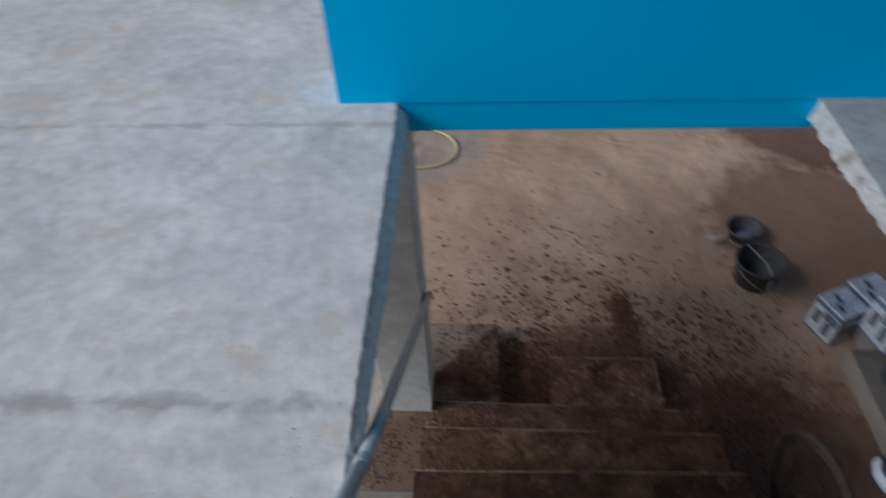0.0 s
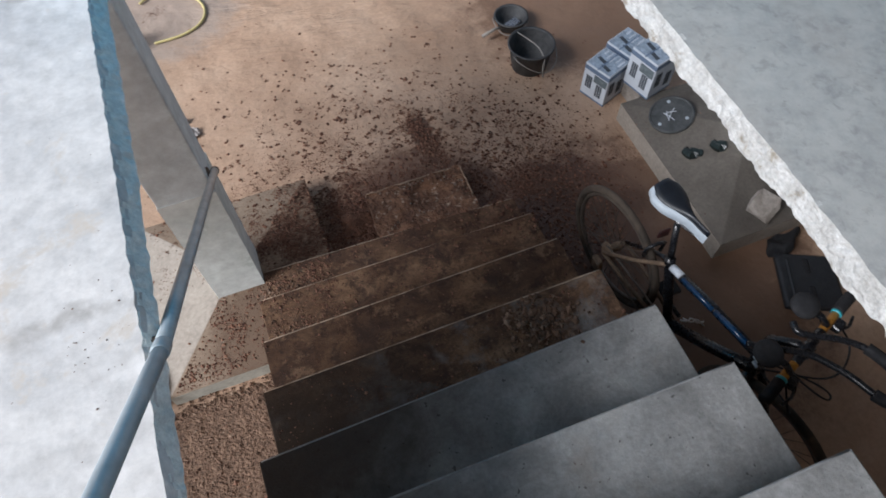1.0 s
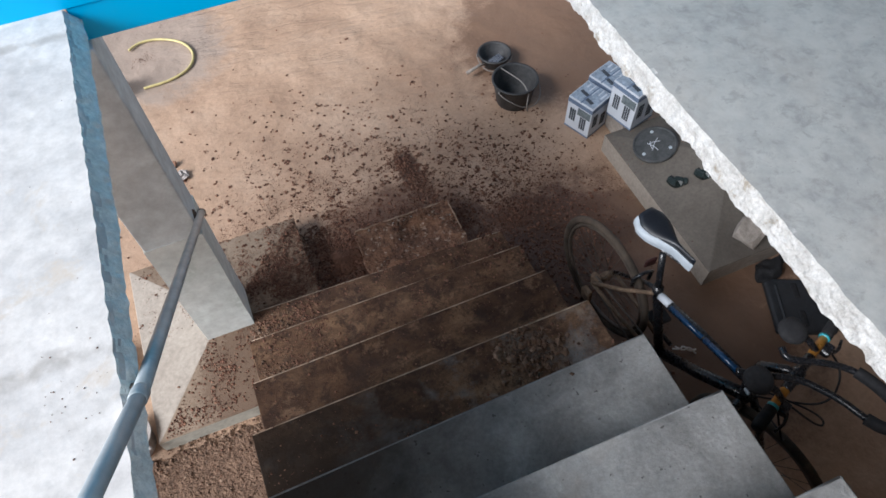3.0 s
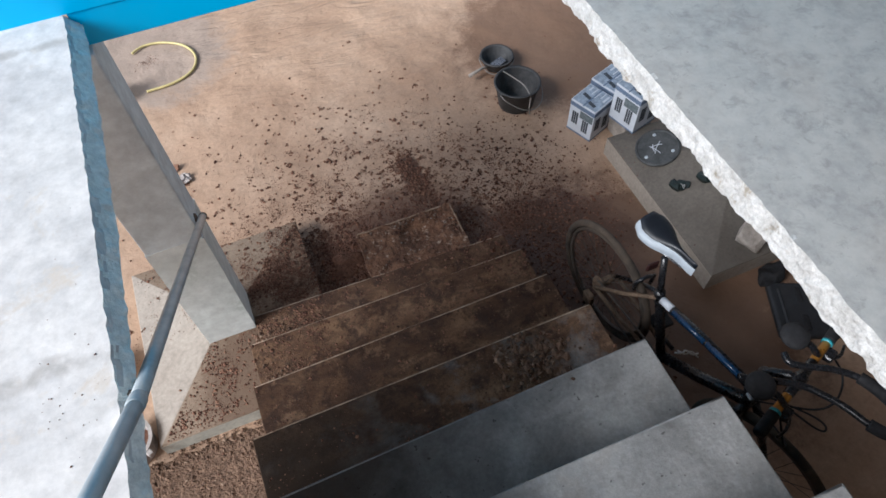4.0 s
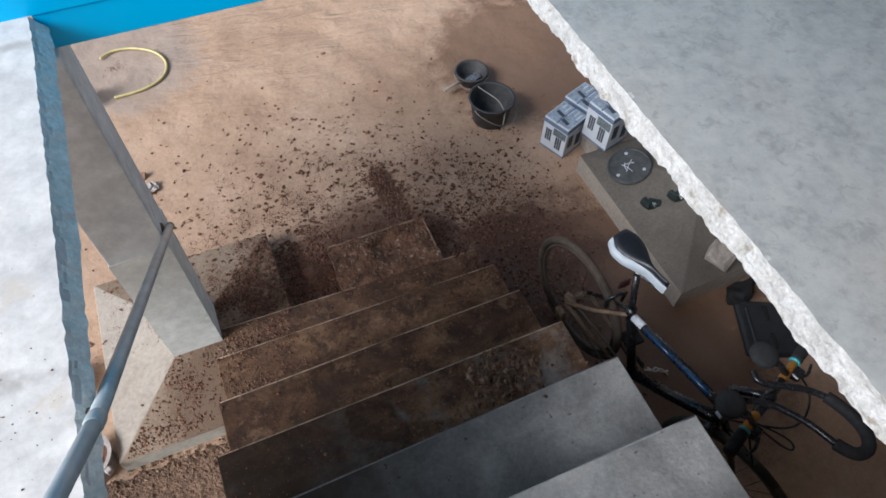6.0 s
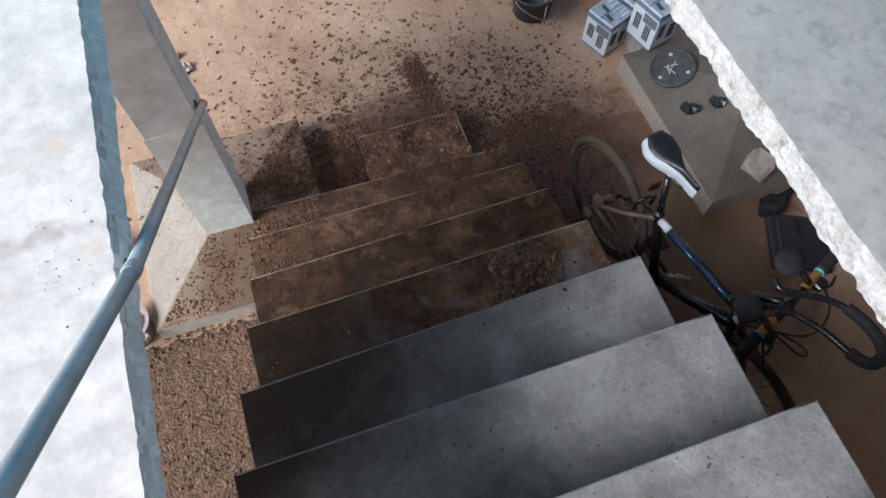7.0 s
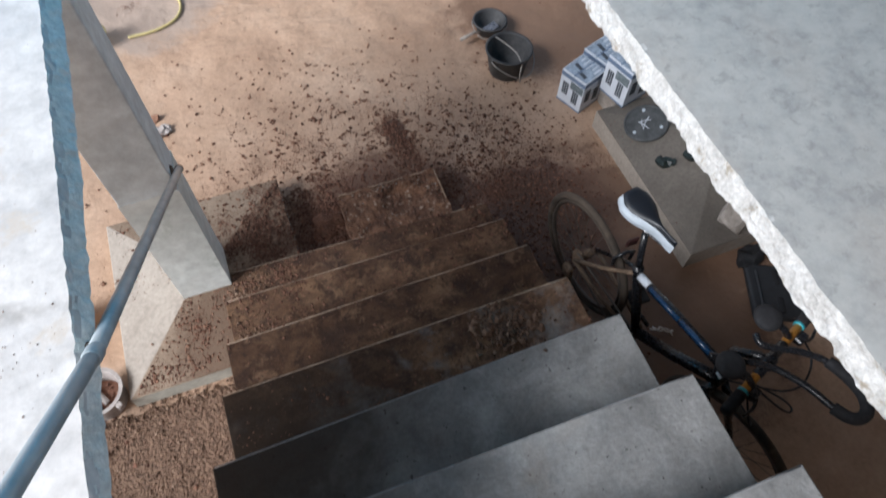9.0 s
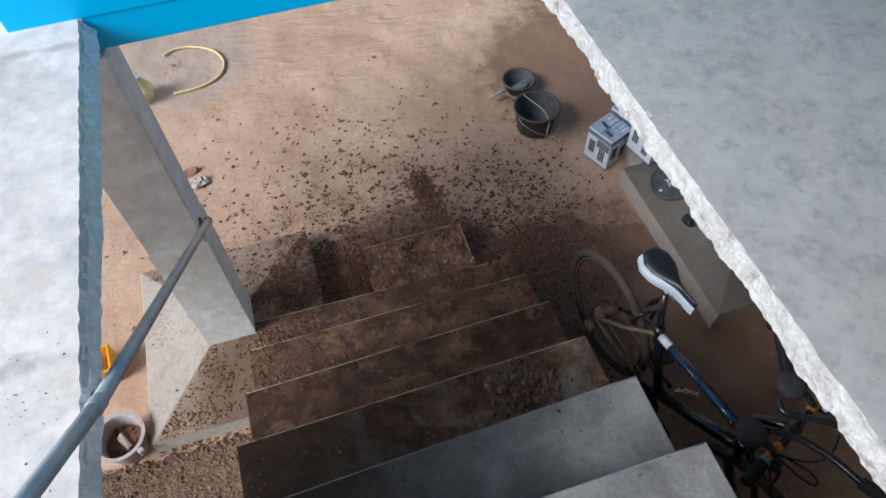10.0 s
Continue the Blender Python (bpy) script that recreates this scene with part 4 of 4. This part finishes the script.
bmesh.ops.create_icosphere(bm, subdivisions=4, radius=0.5, matrix=Matrix.Translation((2.565, 0.075, 0.03)) @ Matrix.Rotation(0.35, 4, 'Z') @ Matrix.Diagonal((0.21, 0.11, 0.08, 1)))
bm = uneven(bm, 0.035, 11)
tagged(obj("rag", uneven(bm, 0.02, 18), M_RUBBER), "crumpled black rag heaped on the earth floor", "rag")

bm = tube([(1.862, -0.095, 0.012), (1.885, -0.118, 0.03), (1.905, -0.108, 0.035), (1.925, -0.14, 0.02), (1.962, -0.142, 0.012)], 0.0050, 5, smoothing=1)
tube([(1.88, -0.09, 0.012), (1.895, -0.13, 0.028), (1.93, -0.12, 0.03), (1.95, -0.16, 0.012)], 0.0042, 5, bm, smoothing=1)
tagged(obj("plastic_ribbon", bm, M_RIBBON), "curled scrap of white ribbon on the earth floor", "scrap")


# ---- buckets ----
def bucket(name, x, y, r_top, r_low, h, label, yaw, stick=None):
    root = thing(name, pose(x, y, floor_height(x, y), 0, 0, yaw), label, "bucket", "black buckets")
    part("shell", lathe([(r_low, 0.0), (r_low + 0.006, 0.004), (r_top - 0.004, h - 0.012), (r_top + 0.005, h - 0.010), (r_top + 0.006, h), (r_top - 0.006, h), (r_top - 0.010, h - 0.014), (r_low - 0.002, 0.012), (0.01, 0.010)], 32), M_BUCKET, root, smooth=True)
    part("handle", tube([(-r_top - 0.006, 0, h - 0.02), (-r_top * 1.08, -r_top * 0.35, h * 0.80), (-r_top * 0.65, -r_top * 1.05, h * 0.52), (0, -r_top * 1.30, h * 0.40), (r_top * 0.65, -r_top * 1.05, h * 0.52), (r_top * 1.08, -r_top * 0.35, h * 0.80), (r_top + 0.006, 0, h - 0.02)], 0.0030, 6, smoothing=2), M_WIRE, root, "bent grey wire handle", True)
    for sx in (-1, 1):
        part("ear", box(sx * r_top - 0.008, sx * r_top + 0.008, -0.015, 0.015, h - 0.04, h - 0.008, 0.003), M_BUCKET, root)
    return root


big = bucket("bucket", 1.912, 1.750, 0.138, 0.102, 0.175, "black rubber bucket with a wire handle on the floor", 20)
part("cord", tube([(-0.02, -0.135, 0.15), (0.005, -0.06, 0.182), (0.0, 0.06, 0.182), (0.01, 0.14, 0.165)], 0.004, 6, smoothing=2), M_WIRE, big, "grey cord across the mouth", True)
part("cord_knot", tube([(-0.02, -0.135, 0.15), (-0.045, -0.15, 0.09), (-0.04, -0.155, 0.04)], 0.005, 6), M_WIRE, big)
small = bucket("bucket", 1.945, 2.110, 0.104, 0.072, 0.085, "small dark bucket with a trowel lying inside", -30)
trowel = thing("trowel", pose(1.925, 2.080, 0.02, 0, -12, 12), "small trowel with a pale wooden handle in the bucket", "trowel")
part("blade", box(-0.03, 0.07, -0.028, 0.028, 0.02, 0.024, 0.001), M_CHROME, trowel)
part("handle", tube([(-0.03, 0, 0.023), (-0.09, 0, 0.065), (-0.20, 0, 0.075)], [0.004, 0.009, 0.012], 10), M_CHUNK, trowel, smooth=True)

# ---- hose, bag, pail and scraps ----
HOSE = [(-0.272, 3.226), (-0.225, 3.262), (-0.171, 3.279), (-0.069, 3.266), (0.062, 3.186), (0.122, 3.075), (0.128, 2.985), (0.098, 2.905), (0.040, 2.848), (-0.073, 2.805), (-0.232, 2.803)]
tagged(obj("hose", tube([(x, y, 0.013) for x, y in HOSE], 0.0085, 10, smoothing=2), M_YELLOW, True), "short curved length of yellow hose on the floor", "hose")

bag = thing("plastic_bag", pose(-0.425, 2.82, 0.0, 0, 0, 8), "limp yellowish plastic bag standing on the floor", "bag")
part("sack", uneven(uneven(lathe([(0.05, 0.0), (0.075, 0.02), (0.078, 0.08), (0.05, 0.14), (0.026, 0.165), (0.018, 0.17)], 20), 0.03, 9), 0.008, 35), M_BAG, bag)
part("neck", uneven(lathe([(0.018, 0.166), (0.028, 0.185), (0.038, 0.20), (0.02, 0.204)], 14), 0.012, 30), M_WHITE, bag, "white twisted neck")

pail = thing("paint_pail", pose(-0.615, 0.448, 0.002, 0, 0, 30), "grubby pale plastic pail holding rubble and soil", "pail")
part("shell", lathe([(0.085, 0.0), (0.090, 0.004), (0.103, 0.118), (0.113, 0.120), (0.114, 0.132), (0.098, 0.132), (0.094, 0.120), (0.084, 0.020), (0.01, 0.018)], 36), M_PALE, pail)
part("lug", box(0.018, 0.045, -0.135, -0.108, 0.095, 0.130, 0.004), M_PALE, pail)
bm = lathe([(0.086, 0.02), (0.086, 0.045), (0.04, 0.056), (0.01, 0.058)], 20)
part("soil_fill", lumps(bm, [(random.gauss(0, 0.035), random.gauss(0, 0.035), 0.056, random.uniform(0.004, 0.012)) for _ in range(70)]), M_CLOD, pail, "loose soil and rubble")
part("scrap", uneven(box(-0.015, 0.012, -0.045, 0.04, 0.058, 0.075, 0.004), 0.012, 40), M_PALE, pail, "pale scrap lying on top")

crate = thing("plastic_crate", pose(-0.735, 0.86, 0.0, 0, 0, 6), "orange yellow plastic crate partly under the slab", "crate")
for x0, x1, y0, y1 in ((-0.09, 0.09, -0.075, -0.065), (-0.09, 0.09, 0.065, 0.075), (-0.09, -0.08, -0.065, 0.065), (0.08, 0.09, -0.065, 0.065)):
    part("panel", box(x0, x1, y0, y1, 0.0, 0.13, 0.002), M_ORANGE, crate)
part("bottom", box(-0.08, 0.08, -0.065, 0.065, 0.0, 0.008), M_ORANGE, crate)

bm = bmesh.new()
bmesh.ops.create_icosphere(bm, subdivisions=3, radius=0.045, matrix=Matrix.Translation((-0.15, 1.96, 0.02)) @ Matrix.Diagonal((1.2, 0.9, 0.5, 1)))
tagged(obj("crumpled_film", uneven(uneven(bm, 0.03, 25), 0.01, 70), M_PALE), "crumpled pale plastic film beside the pillar", "scrap")
bm = bmesh.new()
bmesh.ops.create_icosphere(bm, subdivisions=2, radius=0.04, matrix=Matrix.Translation((-0.19, 2.06, 0.012)) @ Matrix.Diagonal((1.4, 0.7, 0.4, 1)))
tagged(obj("soil_lump", uneven(bm, 0.02, 25), M_CLOD), "dark flat lump of soil beside the pillar", "soil")

# ---- rubble slab at the foot of the stairs ----
bm = grid_box(0.655, 1.200, 0.80, 1.130, -0.02, 0.075, 0.03)
for v in bm.verts:
    hollow = max(0, 1 - ((v.co.x - 0.99) / 0.13) ** 2 - ((v.co.y - 1.0) / 0.10) ** 2)
    v.co += noise.noise_vector(v.co * 14) * 0.010
    if v.co.z > 0.04:
        v.co.z -= 0.035 * hollow + 0.012 * abs(noise.noise(v.co * 9))
rubble = tagged(obj("rubble_slab", bm, M_RUBBLE), "broken soil-covered slab lying before the lowest step", "rubble")
part("worn_edge", tube([(0.665 + 0.53 * k / 20, 1.128 + 0.006 * noise.noise(Vector((k * 0.6, 0, 0))), 0.073 + 0.005 * noise.noise(Vector((k * 0.7, 4, 0)))) for k in range(21)], 0.0050, 6), M_WORN, rubble, "pale broken far edge", True)
part("worn_edge", tube([(1.198 + 0.005 * noise.noise(Vector((k * 0.6, 9, 0))), 1.125 - 0.20 * k / 8, 0.073 + 0.005 * noise.noise(Vector((k * 0.7, 14, 0)))) for k in range(9)], 0.0045, 6), M_WORN, rubble, "pale broken side edge", True)
crust = []
for _ in range(1700):
    x, y = random.uniform(0.66, 1.19), random.uniform(0.81, 1.12)
    hollow = max(0, 1 - ((x - 0.99) / 0.13) ** 2 - ((y - 1.0) / 0.10) ** 2)
    if hollow < 0.25 and noise.noise(Vector((x * 9, y * 9, 6))) > -0.15:
        crust.append((x, y, 0.069 - 0.035 * hollow, min(0.012, 0.0022 + random.expovariate(1 / 0.0026))))
part("rubble_crust", lumps(bmesh.new(), crust[::2]), M_GRAVEL, rubble, "crust of reddish lumps")
part("stone_flecks", lumps(bmesh.new(), crust[::7]), M_CHUNK, rubble, "pale chips of stone")
part("rubble_crust", lumps(bmesh.new(), crust[1::2]), M_CLOD, rubble, "crust of dark soil lumps")
bm = bmesh.new()
bmesh.ops.create_icosphere(bm, subdivisions=3, radius=0.075, matrix=Matrix.Translation((0.555, 1.02, 0.0)) @ Matrix.Diagonal((1.3, 1.1, 0.24, 1)))
tagged(obj("earth_mound", uneven(uneven(bm, 0.025, 12), 0.008, 40), M_MOUND, True), "small smooth mound of brown earth by the steps", "soil")

# ---- loose soil and gravel ----
random.seed(7)


def scatter(name, count, place, size, material, label, clump=False):
    spots = []
    while len(spots) < count:
        x, y = place()
        z = surface(x, y)
        if clump and random.random() > 0.15 + 1.6 * max(0, noise.noise(Vector((x * 7, y * 7, 3.3))) + 0.25 * noise.noise(Vector((x * 20, y * 20, 1)))):
            continue
        if z is not None and z < 1.1:
            r = size()
            spots.append((x, y, z + r * 0.25 + (0.006 if name == "gravel" else 0), r))
    return tagged(obj(name, lumps(bmesh.new(), spots), material), label, "soil", kind="stuff")


small_r = lambda: min(0.013, 0.0018 + random.expovariate(1 / 0.0021))


def heaps(name, count, place, grains, spread, size, material, label):
    """Crumbled lumps: knots of grains that thin out round each centre."""
    spots = []
    for _ in range(count):
        cx, cy = place()
        wide = spread()
        for _ in range(grains()):
            x, y = random.gauss(cx, wide), random.gauss(cy, wide * 0.8)
            z = surface(x, y)
            if z is not None and z < 0.3:
                r = size()
                spots.append((x, y, z + r * 0.3 + 0.3 * wide * random.random() * max(0, 1 - math.hypot(x - cx, y - cy) / wide), r))
    return tagged(obj(name, lumps(bmesh.new(), spots), material), label, "soil", kind="stuff")


grain_r = lambda: min(0.010, 0.0014 + random.expovariate(1 / 0.0017))
heaps("soil_crumbs", 1000, lambda: (random.gauss(0.82, 0.52), 0.95 + abs(random.gauss(0, 0.55))), lambda: 2 + int(random.expovariate(1 / 11)), lambda: random.uniform(0.003, 0.013), grain_r, M_CLOD, "dark crumbs of soil strewn before the stairs")
scatter("soil_clods", 420, lambda: (random.gauss(0.72, 0.55), random.gauss(1.55, 0.45)), lambda: random.uniform(0.004, 0.012), M_CLOD, "larger dark clods of soil on the floor")
scatter("soil_dust", 30000, lambda: (random.gauss(0.88, 0.52), 0.85 + abs(random.gauss(0, 0.42))), lambda: random.uniform(0.0010, 0.0036), M_CLOD, "fine dark grains of soil before the stairs", True)
heaps("soil_pile", 120, lambda: (random.gauss(1.10, 0.045), random.gauss(1.47, 0.115)), lambda: 20, lambda: random.uniform(0.008, 0.02), grain_r, M_CLOD, "small dark pile of loose soil")
heaps("soil_patch", 26, lambda: (random.gauss(-0.19, 0.05), random.gauss(3.10, 0.035)), lambda: 7, lambda: random.uniform(0.006, 0.018), lambda: random.uniform(0.0012, 0.0035), M_CLOD, "thin patch of dark crumbs inside the hose curve")
heaps("soil_band", 330, lambda: (random.uniform(0.42, 1.55), random.gauss(1.0, 0.16)), lambda: 12, lambda: random.uniform(0.008, 0.022), grain_r, M_CLOD, "dark band of crumbled soil at the stair foot")
scatter("soil_drift", 2600, lambda: (random.uniform(0.38, 0.66), random.uniform(0.84, 1.28)), small_r, M_CLOD, "dark soil gathered in the hollow by the steps")
scatter("side_clods", 420, lambda: (random.uniform(1.05, 2.05), random.uniform(0.55, 1.65)), lambda: min(0.014, 0.003 + random.expovariate(1 / 0.003)), M_CLOD, "reddish clods of soil beside the stair foot")
scatter("side_soil", 6000, lambda: (random.gauss(1.62, 0.20), random.gauss(0.75, 0.36)), small_r, M_CLOD, "loose brown soil along the stair side")
scatter("step_soil", 4200, lambda: (random.uniform(0.02, 1.36), random.choice((random.uniform(-0.28, 0.82), random.uniform(0.32, 0.82)))), lambda: min(0.007, 0.0010 + random.expovariate(1 / 0.0013)), M_CLOD, "soil crumbs scattered over the lower treads", True)
scatter("corner_soil", 900, lambda: (0.03 + abs(random.gauss(0, 0.11)), random.choice((0.33, 0.63)) + abs(random.gauss(0, 0.07))), small_r, M_GRAVEL, "loose soil gathered at the tread ends by the pillar")
scatter("tread_soil", 420, lambda: (random.gauss(1.02, 0.075), random.gauss(-0.12, 0.055)), lambda: min(0.017, 0.0028 + random.expovariate(1 / 0.0040)), M_GRAVEL, "crumbled soil left on a tread")


def footing_spot():
    if random.random() < 0.42:
        x = random.uniform(0.06, 0.38)
        out = (x - 0.052) / 0.333
        return x, random.uniform(0.738 - 0.363 * out, 0.945 + 0.39 * out)
    y = random.uniform(0.38, 0.735)
    return random.uniform(-0.47 + (y - 0.375) * 0.83, 0.38), y


scatter("footing_soil", 4600, footing_spot, lambda: min(0.008, 0.0014 + random.expovariate(1 / 0.0019)), M_CLOD, "soil crumbs on the sloped footing", True)
bm = bmesh.new()
bmesh.ops.create_grid(bm, x_segments=60, y_segments=80, size=0.5, matrix=Matrix.Translation((-0.47, -0.29, 0)) @ Matrix.Diagonal((0.96, 1.33, 1, 1)))
for v in bm.verts:
    rim = min(1.0, 12 * min(v.co.x + 0.95, 0.02 - v.co.x, v.co.y + 0.955, 0.38 - v.co.y))
    v.co.z = floor_height(v.co.x, v.co.y) - 0.004 + 0.011 * max(0, rim) + 0.004 * noise.noise(v.co * 22)
tagged(obj("gravel_bed", bm, M_GRAVELBED, True), "bed of reddish gravelly soil beside the stairs", "gravel", kind="structure")
scatter("gravel", 15000, lambda: (random.uniform(-0.95, -0.02), random.uniform(-0.95, 0.37)), lambda: min(0.013, 0.0014 + random.expovariate(1 / 0.0019)), M_GRAVEL, "coarse reddish gravel and soil beside the stairs")
scatter("gravel_clods", 170, lambda: (random.uniform(-0.62, -0.03), random.uniform(-0.90, 0.36)), lambda: min(0.019, 0.006 + random.expovariate(1 / 0.004)), M_CLOD, "scattered larger clods lying on the gravel", True)
spots = [(random.uniform(-0.10, 0.012), random.gauss(-0.27, 0.13), SLAB_TOP + 0.001, min(0.0026, 0.0008 + random.expovariate(1 / 0.0006))) for _ in range(34)]
spots += [(random.uniform(-0.5, 0.0), random.uniform(-0.75, 0.5), SLAB_TOP + 0.001, random.uniform(0.0006, 0.0013)) for _ in range(16)]
tagged(obj("slab_crumbs", lumps(bmesh.new(), spots), M_CLOD), "dark crumbs on the pale slab by the rail", "soil", kind="stuff")
